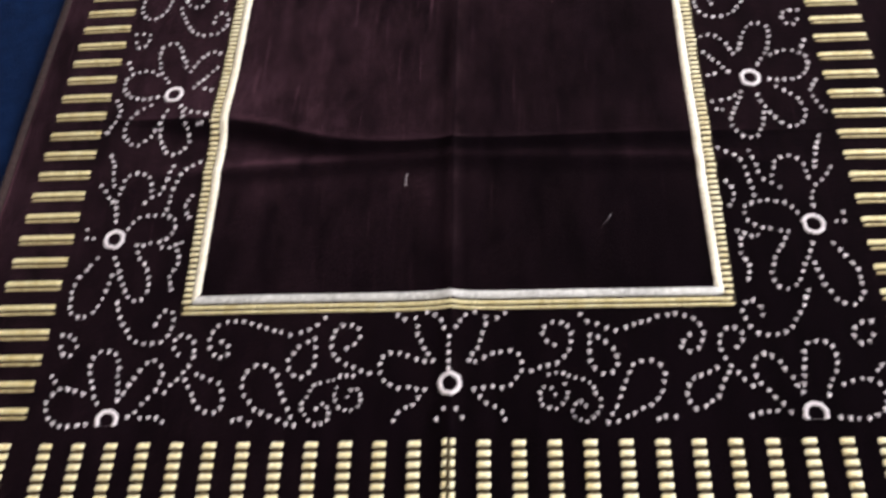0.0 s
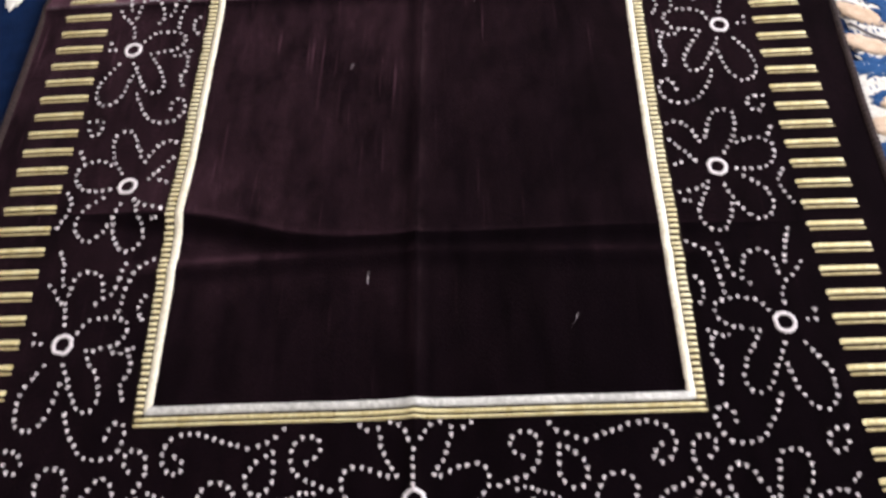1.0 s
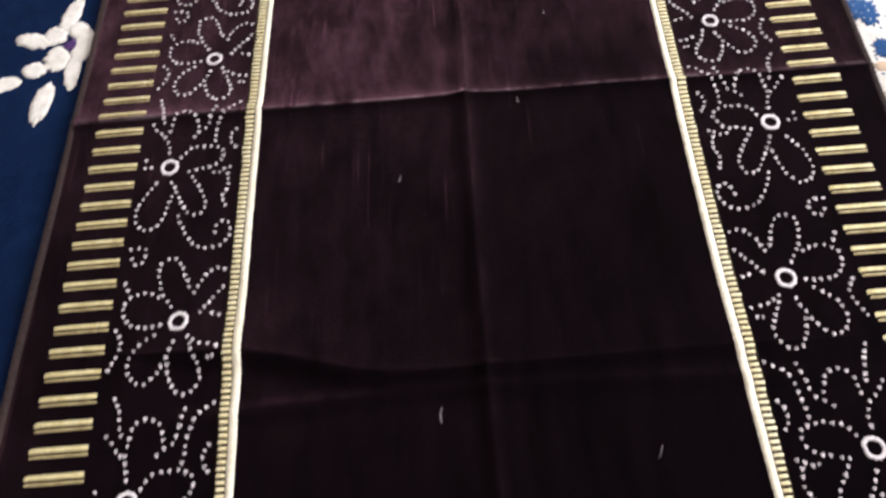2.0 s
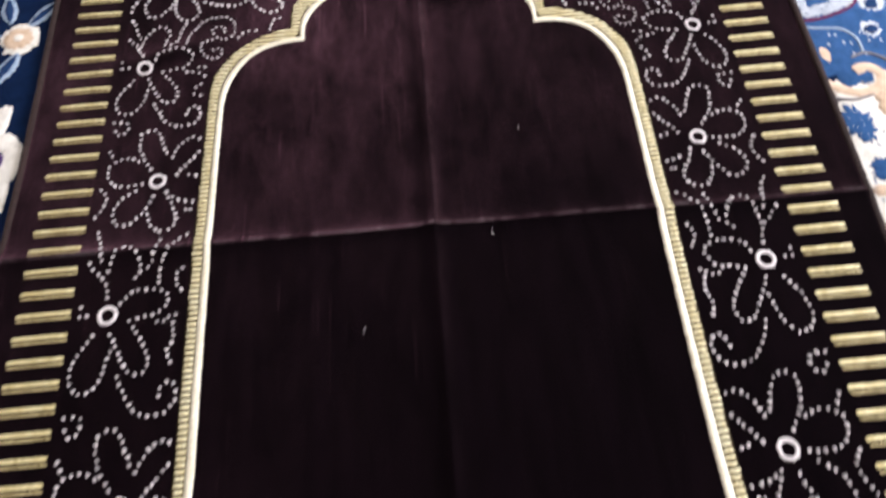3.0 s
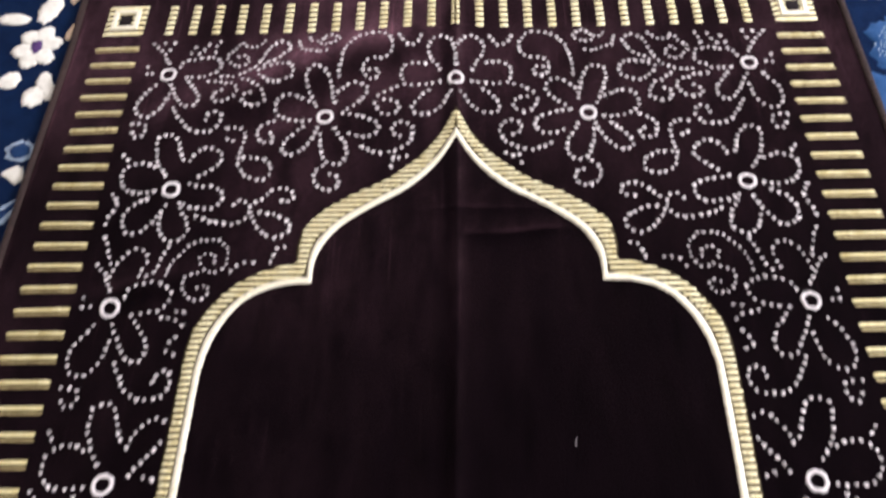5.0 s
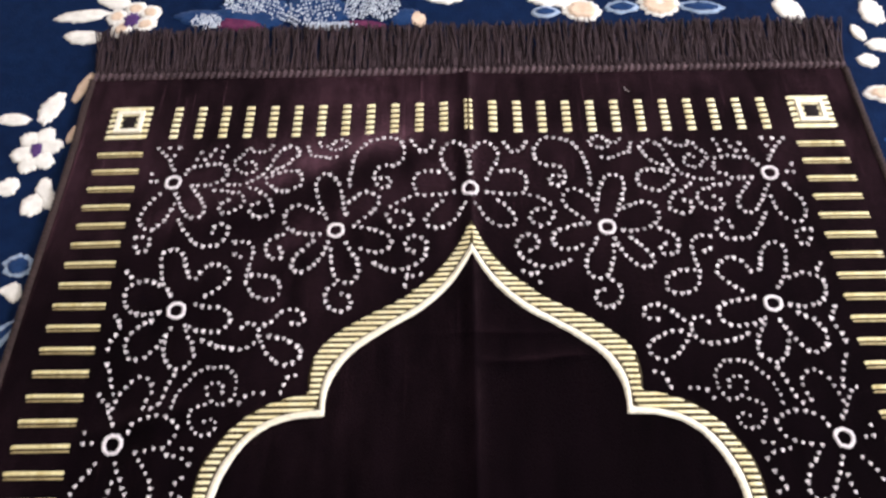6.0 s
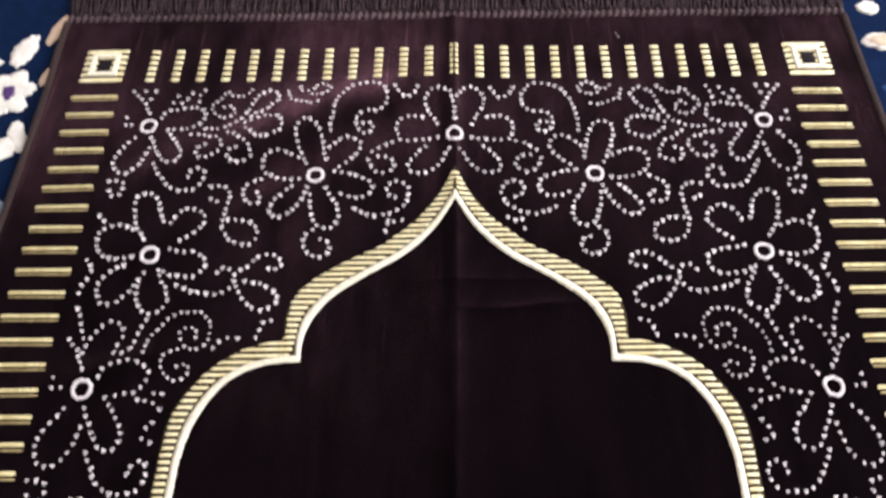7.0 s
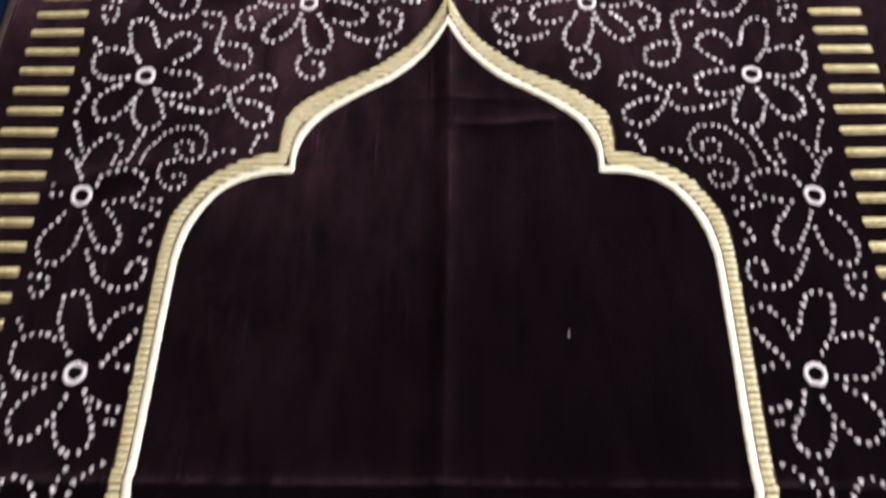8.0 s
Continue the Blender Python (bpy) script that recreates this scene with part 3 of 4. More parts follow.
vine("outline", [(0.362, 0.803), (0.378, 0.804), (0.392, 0.808), (0.408, 0.815), (0.419, 0.825), (0.428, 0.844)], 0.005, MAROON)
for x, y, rx, ry, a, slant in ((0.382, 0.905, 0.010, 0.042, 8, 107), (0.400, 0.928, 0.024, 0.030, 20, 107), (0.414, 0.880, 0.014, 0.036, 12, 107), (0.398, 0.876, 0.014, 0.014, 0, 107), (0.372, 0.953, 0.010, 0.016, 0, 107),
                               (0.400, 0.968, 0.030, 0.012, -12, 107), (0.382, 0.815, 0.022, 0.006, 10, 107), (0.406, 0.829, 0.011, 0.014, -24, 107), (0.365, 0.831, 0.005, 0.012, 10, 107), (0.436, 0.905, 0.020, 0.034, 0, 107)):
    stipple(x, y, rx, ry, a, FLECK, 130, slant=slant, size=0.0048)
for x, y, rx, ry, a in ((0.385, 0.948, 0.011, 0.009, -20), (0.388, 0.925, 0.011, 0.011, 0), (0.396, 0.899, 0.007, 0.017, 20)):
    blob("petal", x, y, rx, ry, a, CREAM, 0.1, rise=0.0034, rag=0.3)
blob("leaf", 0.404, 0.775, 0.068, 0.060, 0, BLUE, 0.0)
vine("vine", [(0.360, 0.794), (0.379, 0.791), (0.392, 0.789), (0.401, 0.780), (0.404, 0.770), (0.403, 0.756)], 0.0035, PALE)
blob("petal", 0.369, 0.760, 0.007, 0.014, 6, CREAM, 0.3)
for x, y, rx, ry, a in ((0.432, 0.819, 0.014, 0.016, 20), (0.420, 0.786, 0.014, 0.014, -20)):
    blob("petal", x, y, rx, ry, a, FLECK, 0.1, rag=0.4)
    blob("petal_heart", x, y, rx * 0.55, ry * 0.4, a + 40, DEEP, 0.2, rise=0.0012, rag=0.4)
blob("field", 0.414, 0.700, 0.056, 0.024, 0, WHITE, 0.0, "dense white carpet ground", rag=0.28)
vine("vine", [(0.352, 0.731), (0.364, 0.722), (0.376, 0.714), (0.390, 0.711), (0.404, 0.717), (0.411, 0.730), (0.401, 0.741), (0.388, 0.737)], 0.014, CREAM)
blob("field", 0.404, 0.615, 0.060, 0.115, 0, WHITE, 0.0, "dense white carpet ground", rag=0.28)
blob("leaf", 0.372, 0.677, 0.014, 0.022, 18, BLUE, 0.2, rise=0.0014, rag=0.4)
outlined("flower", 0.412, 0.693, 0.022, 0.030, 10, TAUPE, CREAM, 0.05)
blob("leaf", 0.382, 0.627, 0.018, 0.014, -12, BLUE, 0.1, rise=0.0014, rag=0.4)
blob("petal", 0.376, 0.605, 0.018, 0.008, -10, CREAM, 0.2, rise=0.0014, rag=0.25)
blob("leaf", 0.424, 0.645, 0.018, 0.016, 20, BLUE, 0.1, rise=0.0014, rag=0.4)
blob("leaf", 0.388, 0.580, 0.020, 0.007, -38, BLUE, 0.2, rise=0.0014, rag=0.4)
outlined("petal", 0.376, 0.561, 0.026, 0.012, -36, TAUPE, CREAM, 0.3, edge=0.002)
blob("leaf", 0.404, 0.557, 0.018, 0.016, 0, BLUE, 0.1, rise=0.0014, rag=0.4)
blob("field", 0.404, 0.460, 0.056, 0.085, 0, WHITE, 0.0, "dense white carpet ground", rag=0.28)
outlined("petal", 0.372, 0.525, 0.028, 0.011, -28, TAUPE, CREAM, 0.3, edge=0.002)
vine("outline", [(0.364, 0.551), (0.380, 0.535), (0.404, 0.521)], 0.003, TAUPE)
blob("leaf", 0.378, 0.499, 0.026, 0.014, -10, BLUE, 0.1, rise=0.0014, rag=0.4)
blob("leaf", 0.370, 0.467, 0.012, 0.007, 30, BLUE, 0.2, rise=0.0014, rag=0.4)
outlined("petal", 0.376, 0.463, 0.014, 0.012, 10, TAUPE, CREAM, 0.1, edge=0.002)
blob("petal", 0.370, 0.437, 0.018, 0.012, -15, CREAM, 0.1, rise=0.0014, rag=0.25)
blob("leaf", 0.364, 0.413, 0.012, 0.010, -15, BLUE, 0.1, rise=0.0014, rag=0.4)

for x, y, rx, ry, m, count in ((0.372, 0.677, 0.012, 0.020, WHITE, 16), (0.389, 0.660, 0.022, 0.016, BLUE, 14), (0.384, 0.605, 0.026, 0.018, BLUE, 22), (0.399, 0.580, 0.022, 0.016, TAUPE, 12),
                               (0.378, 0.499, 0.026, 0.016, WHITE, 24), (0.388, 0.475, 0.026, 0.020, BLUE, 22), (0.376, 0.445, 0.022, 0.020, TAUPE, 14), (0.382, 0.541, 0.024, 0.010, BLUE, 14),
                               (0.399, 0.775, 0.030, 0.020, FLECK, 14), (0.396, 0.720, 0.020, 0.010, TAUPE, 8)):
    stipple(x, y, rx, ry, 0, m, count, slant=107, size=0.0048)
vine("outline", [(0.356, 0.709), (0.376, 0.704), (0.396, 0.708)], 0.003, TAUPE)
vine("outline", [(0.390, 0.753), (0.406, 0.757), (0.422, 0.745), (0.422, 0.727)], 0.003, TAUPE)

# ---- the prayer rug ----
rug = tagged(new("rug"), "creased dark aubergine velvet prayer rug with gold and white pattern", "rug")
HALF, FOOT, TOP = 0.3515, 0.04, 1.170


def stops(lo, hi, step, fine, near):
    """Grid lines from lo to hi, closer together near the creases."""
    out, v = [lo, lo + 0.0006], lo + step
    while v < hi - 0.0006:
        out.append(v)
        v += fine if any(abs(v - c) < 0.016 for c in near) else step
    return out + [hi - 0.0006, hi]


def ripple_off(x, y):
    """How far a place lies above the loose ripple, in widths of its slope: broad on the left, thin on the right."""
    line = 0.346 + 0.034 / (1 + math.exp((x + 0.125) * 38)) + 0.004 * math.sin(9 * x)
    broad = 0.55 + 0.75 / (1 + math.exp((x + 0.06) * 22))
    return (y - line) / max(0.05, broad / (1 + math.exp((abs(x) - 0.24) * 45)))


def flare(side, y):
    """How far the edge of the rug stands out beyond its half width."""
    return 0.003 if side > 0 else 0.004 / (1 + math.exp((1.11 - y) * 60))


def rug_pile():
    xs = stops(-HALF, HALF, 0.004, 0.0011, (0.0,))
    ys = stops(FOOT, TOP, 0.004, 0.0011, (0.342, 0.368, 0.605, 0.868, 0.892))
    nx, ny = len(xs) - 1, len(ys) - 1
    verts, faces = [], []
    for j, y in enumerate(ys):
        for i, x in enumerate(xs):
            rim = i in (0, nx) or j in (0, ny)
            out = x + math.copysign(flare(x, y) * max(0.0, abs(x) - 0.335) / (HALF - 0.335), x)
            verts.append((out, y, GROUND if rim else rug_z(x, y)))
    for j in range(ny):
        for i in range(nx):
            k = j * (nx + 1) + i
            faces.append((k, k + 1, k + nx + 2, k + nx + 1))
    me = mesh_of("velvet_surface", verts, faces, VELVET)
    weave = me.attributes.new("weave", "FLOAT_VECTOR", "POINT")
    weave.data.foreach_set("vector", [c for x, y, _ in verts for c in (x, y, ripple_off(x, y))])
    return me


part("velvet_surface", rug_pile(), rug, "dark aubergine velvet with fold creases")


def edge_cord(side):
    """Overcast edge: a cord of slanting wraps."""
    verts, faces = [], []
    n, ring = 760, 8
    for k in range(n + 1):
        y = FOOT + (TOP - FOOT) * k / n
        x0 = side * (HALF + flare(side, y) + 0.0016 + 0.0012 * math.sin(y * 9 + side))
        for r in range(ring):
            a = 2 * math.pi * r / ring
            wrap = 1 + (0.10 if side < 0 else 0.24) * math.sin(2 * math.pi * y / 0.0048 + a * side)
            verts.append((x0 + 0.0036 * wrap * math.cos(a), y, -0.0012 + rug_z(x0, y) * 0.4 + 0.0036 * wrap * math.sin(a)))
    for k in range(n):
        for r in range(ring):
            a, b = k * ring + r, k * ring + (r + 1) % ring
            faces.append((a, b, b + ring, a + ring))
    return mesh_of("edge_cord", verts, faces, CORD)


part("edge_cord", edge_cord(-1), rug, "brown overcast edge")
part("edge_cord", edge_cord(1), rug, "brown overcast edge")

# the arch: two contours on the left half, mirrored to the right
OUTER = np.vstack([spline([(-0.1925, 0.204), (-0.1953, 0.36), (-0.1958, 0.60), (-0.1962, 0.745), (-0.1945, 0.783), (-0.188, 0.801), (-0.176, 0.818), (-0.159, 0.833), (-0.142, 0.840), (-0.1225, 0.845)], 0.004),
                   spline([(-0.1225, 0.8455), (-0.1235, 0.861), (-0.119, 0.879), (-0.104, 0.8955), (-0.082, 0.910), (-0.057, 0.9243), (-0.035, 0.9433), (-0.0155, 0.968), (0.0, 0.997)], 0.004)])
INNER = np.vstack([spline([(-0.1795, 0.219), (-0.1803, 0.40), (-0.1808, 0.60), (-0.1812, 0.735), (-0.1795, 0.765), (-0.174, 0.786), (-0.163, 0.806), (-0.149, 0.818), (-0.131, 0.8245), (-0.109, 0.8265)], 0.004),
                   spline([(-0.109, 0.827), (-0.108, 0.846), (-0.101, 0.864), (-0.088, 0.880), (-0.065, 0.897), (-0.039, 0.914), (-0.017, 0.936), (0.0, 0.963)], 0.004)])


def along(contour, count):
    run = np.r_[0, np.cumsum(np.hypot(*np.diff(contour, axis=0).T))]
    s = np.linspace(0, run[-1], count)
    return np.c_[np.interp(s, run, contour[:, 0]), np.interp(s, run, contour[:, 1])]


cut_o, cut_i = int(np.argmax(OUTER[:, 1] > 0.845)), int(np.argmax(INNER[:, 1] > 0.8266))
OUT = np.vstack([along(OUTER[:cut_o], 460), along(OUTER[cut_o:], 180)])
INN = np.vstack([along(INNER[:cut_i], 460), along(INNER[cut_i:], 180)])
share = np.interp(np.arange(len(OUT)), (0, 120, 300, 470, len(OUT) - 1), (0.56, 0.58, 0.64, 0.72, 0.72))[:, None]
MID = OUT + share * (INN - OUT)


def x_on(contour):
    return lambda y: float(np.interp(y, contour[:, 1], contour[:, 0]))


outer_x, middle_x = x_on(OUT), x_on(MID)


def white_band():
    """White inner edging of the arch, both halves and the foot, as one woven strip."""
    left = np.vstack([np.c_[MID, INN]])
    loop = np.vstack([left, np.c_[-left[::-1, 0], left[::-1, 1], -left[::-1, 2], left[::-1, 3]]])
    verts, faces = [], []
    for mx, my, ix, iy in loop:
        for s, up in ((0.0, -0.0004), (0.05, 0.0006), (0.5, 0.0007), (0.95, 0.0006), (1.0, -0.0004)):
            x, y = mx + (ix - mx) * s, my + (iy - my) * s
            jag = 0.0013 * noise.noise((x * 700, y * 700, 2)) if s in (0.0, 1.0) else 0
            verts.append((x + jag, y + jag, rug_z(x, y) + up))
    for k in range(len(loop) - 1):
        for s in range(4):
            a = 5 * k + s
            faces.append((a, a + 1, a + 6, a + 5))
    return mesh_of("arch_border", verts, faces, SILVER)


arch = part("arch_border", white_band(), rug, "white lurex edging of the arch")
foot_y = 0.2115
part("foot_band", pad("foot_band", -0.186, 0.186, foot_y, foot_y + 0.0072, 0.0012, SILVER_GREY, 90, 5), arch, "silvery white woven band")
for y0, y1 in ((0.2035, 0.2064), (0.2072, 0.2108)):
    part("gold_stripe", pad("gold_stripe", -0.1925, 0.1925, y0, y1, 0.0012, GOLD_BAR, 90, 4), arch)


def arch_ground():
    """Dark gold ground that shows between the stripes of the arch."""
    verts, faces = [], []
    left = np.c_[OUT, MID]
    loop = np.vstack([left, np.c_[-left[::-1, 0], left[::-1, 1], -left[::-1, 2], left[::-1, 3]]])
    for ox, oy, mx, my in loop:
        for s, up in ((0.0, -0.0006), (0.1, 0.0003), (0.5, 0.0003), (1.0, 0.0003)):
            x, y = ox + (mx - ox) * s, oy + (my - oy) * s
            verts.append((x, y, rug_z(x, y) + up))
    for k in range(len(loop) - 1):
        for s in range(3):
            a = 4 * k + s
            faces.append((a, a + 1, a + 5, a + 4))
    return mesh_of("stripe_ground", verts, faces, ARCH_GROUND)


part("stripe_ground", arch_ground(), arch, "dark gold ground weave")
pitch, y = 0.00475, 0.2125
while y < 0.990:
    ya, yb = y, y + pitch - 0.0019 + 0.0003 * noise.noise((y * 700, 1.0, 0))
    wide = middle_x(yb) - outer_x(ya)
    n = 4 if wide < 0.02 else 8
    for side in (-1, 1):
        fray = 0.0015 * noise.noise((y * 900, side, 3.1))

        def edge_a(v, s=side, f=fray):
            return -s * (outer_x(v) + f)

        def edge_b(v, s=side):
            return -s * (middle_x(v) + 0.0010)
        a, b = (edge_b, edge_a) if side > 0 else (edge_a, edge_b)
        part("gold_stripe", pad("gold_stripe", a, b, ya, yb, 0.0009, GOLD, n, 4, steep=True), arch)
    y += pitch

# gold bars down both sides: a thick and a thin line of thread each
for k in range(-2, 48):
    yc = 0.172 + 0.0191 * k + 5.8e-8 * max(k, 0) ** 3
    thick = 0.0088 - 0.0026 * max(k, 0) / 47
    for side in (-1, 1):
        xa, xb = sorted((side * 0.2885, side * 0.331))
        high = min(1.0, max(0.0, (yc - 0.75) / 0.33))
        if side < 0:
            xa, xb = xa - 0.002 * high, xb + 0.0042 * (1 - high)
        else:
            xa, xb = xa - 0.0040 + 0.0015 * high, xb - 0.0022 * (1 - high)
        xa, xb = xa + 0.0006 * noise.noise((k * 1.7, side, 0)), xb + 0.0006 * noise.noise((k * 2.3, side, 5))
        tall = thick * (1.0 + 0.05 * (side > 0) * max(0.0, 1 - max(k, 0) / 40))
        top_y, low_y = yc + tall / 2, yc - tall / 2
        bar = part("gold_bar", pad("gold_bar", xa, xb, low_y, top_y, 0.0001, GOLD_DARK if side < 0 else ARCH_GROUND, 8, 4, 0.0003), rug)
        part("gold_line", pad("gold_line", xa, xb, low_y + tall * 0.42, top_y, 0.0011, GOLD_BAR, 10, 5), bar)
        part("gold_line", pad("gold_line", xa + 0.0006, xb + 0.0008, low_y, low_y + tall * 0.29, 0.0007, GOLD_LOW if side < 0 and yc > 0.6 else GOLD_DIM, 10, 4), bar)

# bars across the top and foot, each a stack of six stitches
for y_low in (0.0745, 1.0935):
    for k in range(-12, 13):
        xc = 0.0222 * k
        bar = part("gold_bar", pad("gold_bar", xc - 0.0048, xc + 0.0048, y_low, y_low + 0.0405, 0.0001, GOLD_DARK, 4, 12, 0.0003), rug)
        for s in range(6):
            ya = y_low + 0.0004 + s * 0.0067
            half = (0.0049 if y_low < 0.5 else 0.0043) - (0.0 if k else 0.0003)
            if k:
                part("gold_stitch", pad("gold_stitch", xc - half, xc + half, ya, ya + 0.0050, 0.0015, GOLD, 5, 4), bar)
            else:
                part("gold_stitch", pad("gold_stitch", xc - half, xc - 0.0006, ya, ya + 0.0054, 0.0012, GOLD, 4, 4), bar)
                part("gold_stitch", pad("gold_stitch", xc + 0.0006, xc + half, ya, ya + 0.0054, 0.0012, GOLD, 4, 4), bar)


def square_ring(xc, yc, rx, ry, wx, wy, material):
    verts, faces = [], []
    for ax, ay, up in ((rx, ry, -0.0004), (rx - 0.0008, ry - 0.0008, 0.0022), (rx - wx + 0.0008, ry - wy + 0.0008, 0.0022), (rx - wx, ry - wy, -0.0004)):
        for sx, sy in ((-1, -1), (1, -1), (1, 1), (-1, 1)):
            x, y = xc + sx * ax, yc + sy * ay
            verts.append((x, y, rug_z(x, y) + up))
    for r in range(3):
        for k in range(4):
            a, b = 4 * r + k, 4 * r + (k + 1) % 4
            faces.append((a, b, b + 4, a + 4))
    return mesh_of("white_square", verts, faces, SILVER, False)


for side in (-1, 1):
    for yc in (0.0945, 1.1145):
        xc = side * 0.3098
        square = part("corner_square", pad("corner_square", xc - 0.0210, xc + 0.0210, yc - 0.0205, yc + 0.0205, 0.0001, GOLD_DARK, 8, 8, 0.0003), rug)
        for s in range(6):
            ya = yc - 0.0203 + s * 0.0068
            part("gold_stripe", pad("gold_stripe", xc - 0.0210, xc + 0.0210, ya, ya + 0.0057, 0.0012, GOLD, 8, 4), square)
        part("white_square", square_ring(xc, yc, 0.0130, 0.0136, 0.0050, 0.0054, DOT), square, "white woven square outline")
        part("dark_heart", pad("dark_heart", xc - 0.0082, xc + 0.0082, yc - 0.0084, yc + 0.0084, 0.0012, PLAIN_VELVET, 5, 5, 0.0012), square, "dark velvet centre")

# ---- dotted flowers, drawn in millimetres from the ring that each belongs to ----
ODD_A = [
    "-3,13 -8,23 -14,32 -22,39",
    "-6,20 -6,32 -2,39",
    "-21,9 -20,1 -15,1",
    "-9,-13 -15,-21 -20,-30 -21,-40 -17,-49 -8,-51 -1,-45 3,-35 5,-25",
    "4,-13 9,-22 14,-31 21,-40 30,-40 33,-32 29,-22 23,-14 17,-5",
    "13,-42 17,-50 23,-59 30,-66 40,-68 50,-66 55,-58 54,-50 46,-48 43,-56",
]
ODD_B = [
    "9,9 14,17 24,20 34,20 42,15 43,7 37,-1 27,-3 17,-5",
]
ODD = ODD_A + ODD_B
ODD_SIDE = [
    "-18,76 -14,67 -12,57 -10,48",
    "-5,33 -3,45 -1,54 6,59 15,56 20,47 22,36",
    "56,68 48,62 41,54 39,46 37,35 37,25",
    "35,64 32,54 30,45 26,37 18,31",
    "39,-8 44,-9 48,-6 53,-4",
    "51,-11 53,-22 49,-33 52,-43",
    "55,37 51,31 51,24 55,17",
]
EVEN_A = [
    "-7,14 -13,22 -18,33 -20,44 -19,54 -10,57 -3,51 1,40 5,30",
    "-18,23 -27,27 -36,26 -43,20 -44,13 -41,4 -33,-2 -23,-3 -13,-2",
    "-17,-9 -27,-15 -33,-24 -34,-34 -28,-42 -19,-43 -12,-36 -6,-26 -2,-16",
    "-2,-16 -4,-26 -4,-36 0,-46 7,-52 16,-49 20,-42 18,-32 12,-21 9,-13",
    "-47,-4 -42,-13 -43,-22 -48,-32",
    "-46,36 -42,31",
]
EVEN_B = [
    "-46,69 -35,68 -33,59 -39,53 -44,59",
]
EVEN = EVEN_A + EVEN_B
EVEN_SIDE = [
    "10,25 13,34 18,41 25,46 32,44",
    "32,28 27,21 21,14 16,6",
    "26,5 32,3",
    "9,-13 15,-18 23,-22 32,-24",
    "26,-32 30,-32",
]
UPPER_PETALS = [
    "14,5 24,3 34,2 42,-3 42,-12 36,-19 26,-19 16,-17 8,-11",
    "11,29 16,38 23,43 32,40 37,32 36,25 29,18 21,12",
    "25,-26 34,-31 43,-33 54,-34 63,-31 67,-23 65,-15 58,-11 53,-16",
    "71,-14 78,-7 85,-1 95,-1 100,-6 99,-12 91,-13",
    "75,-23 85,-25 94,-29 101,-36 98,-44 89,-48 81,-44 74,-36 69,-27",
]
UPPER_CURLS = [
    "60,-78 64,-72 70,-70 76,-70",
    "89,-70 91,-64 93,-58 99,-57",
    "37,64 46,64 53,58 54,49 52,39 51,29 53,21 59,13 68,9 77,12 79,20 75,27 65,31 55,31",
    "39,52 44,49",
]
CROWN_SIDE = [
    "-3,15 -7,22 -10,28 -14,34 -19,38",
    "-9,39 -11,45 -13,52 -15,58 -18,63",
    "-21,76 -20,82 -17,88",
    "-7,27 -5,34 -3,40 1,47 7,52 14,51 19,45 18,36 16,28",
    "22,27 27,32 29,39 31,47 34,54",
    "39,-7 45,-9 51,-10",
    "50,-3 56,-3",
    "56,-15",
    "53,-24 49,-28",
    "48,-35 54,-38",
]
CROWN_SPIRAL = [
    "37,27 38,34 40,41 43,46 46,50 50,55 55,59 61,60 67,60 73,60 77,55 81,50 81,42 80,36 75,31 69,30",
    "61,38 60,44 65,48 71,45 72,39",
    "65,32 61,30 55,28 51,24 51,17 54,11 59,8 65,7 69,10 71,15 66,19 62,17",
]
SHOULDER_PETALS_A = [
    "7,17 5,28 3,37 0,46 -5,53 -13,55 -19,49 -19,40 -16,30 -12,20 -8,12",
    "-10,17 -20,21 -31,25 -40,23 -44,15 -42,5 -34,-1 -24,-4 -13,-4",
    "-18,-11 -25,-18 -31,-26 -34,-34 -28,-40 -20,-37 -13,-30 -8,-21 -5,-12",
    "-3,-19 -2,-29 0,-38 4,-46 12,-50 19,-47 21,-38 19,-29 14,-21 10,-12",
]
SHOULDER_PETALS_B = [
    "2,-52 -4,-58 -4,-66 0,-73 7,-76 15,-73 16,-65 9,-60",
]
SHOULDER_PETALS = SHOULDER_PETALS_A + SHOULDER_PETALS_B
SHOULDER_LOOPS = [
    "15,4 25,2 35,-1 43,-5 46,-13 41,-20 31,-22 22,-18",
    "19,9 27,16 33,24 34,33 28,39 19,38 12,32 5,24",
    "9,45 9,56 11,66 13,76 17,86 24,93 33,97 43,98 51,93 55,83 54,74 48,67 38,66 31,61 30,53 35,44 43,46 43,54 35,54",
]
SHOULDER_CURLS = [
    "33,-32 41,-37 52,-39 62,-36 71,-30 75,-21 74,-12 67,-6 59,-9 58,-17 65,-22",
    "50,19 57,18 63,13 60,5",
    "42,16 44,10 48,4 54,2",
    "60,-44 65,-44 71,-43",
    "60,-46 59,-53",
    "61,93 65,86 71,81 77,85 81,93",
]
TOP_CORNER = [
    "-20,38 -14,33 -9,27 -5,20 -2,14",
    "-4,30 -1,39 -10,39",
    "9,9 12,15 18,18 24,18 30,20 37,20 44,17 46,10 44,3 38,-1 32,-5 25,-4 17,-6",
    "16,26 19,34",
    "24,26 28,30 31,37",
    "38,27 39,34 41,40",
]
TOP_CURLS = [
    "51,23 56,29 63,38 67,33 73,33 79,35 83,40",
    "51,18 56,12 61,8 68,10 71,16 66,22 61,20",
    "114,37 117,28 122,25 128,23 134,20 141,21",
    "124,42 128,37 134,38 138,43 144,45 149,42 151,38 146,33 141,31 135,33",
]
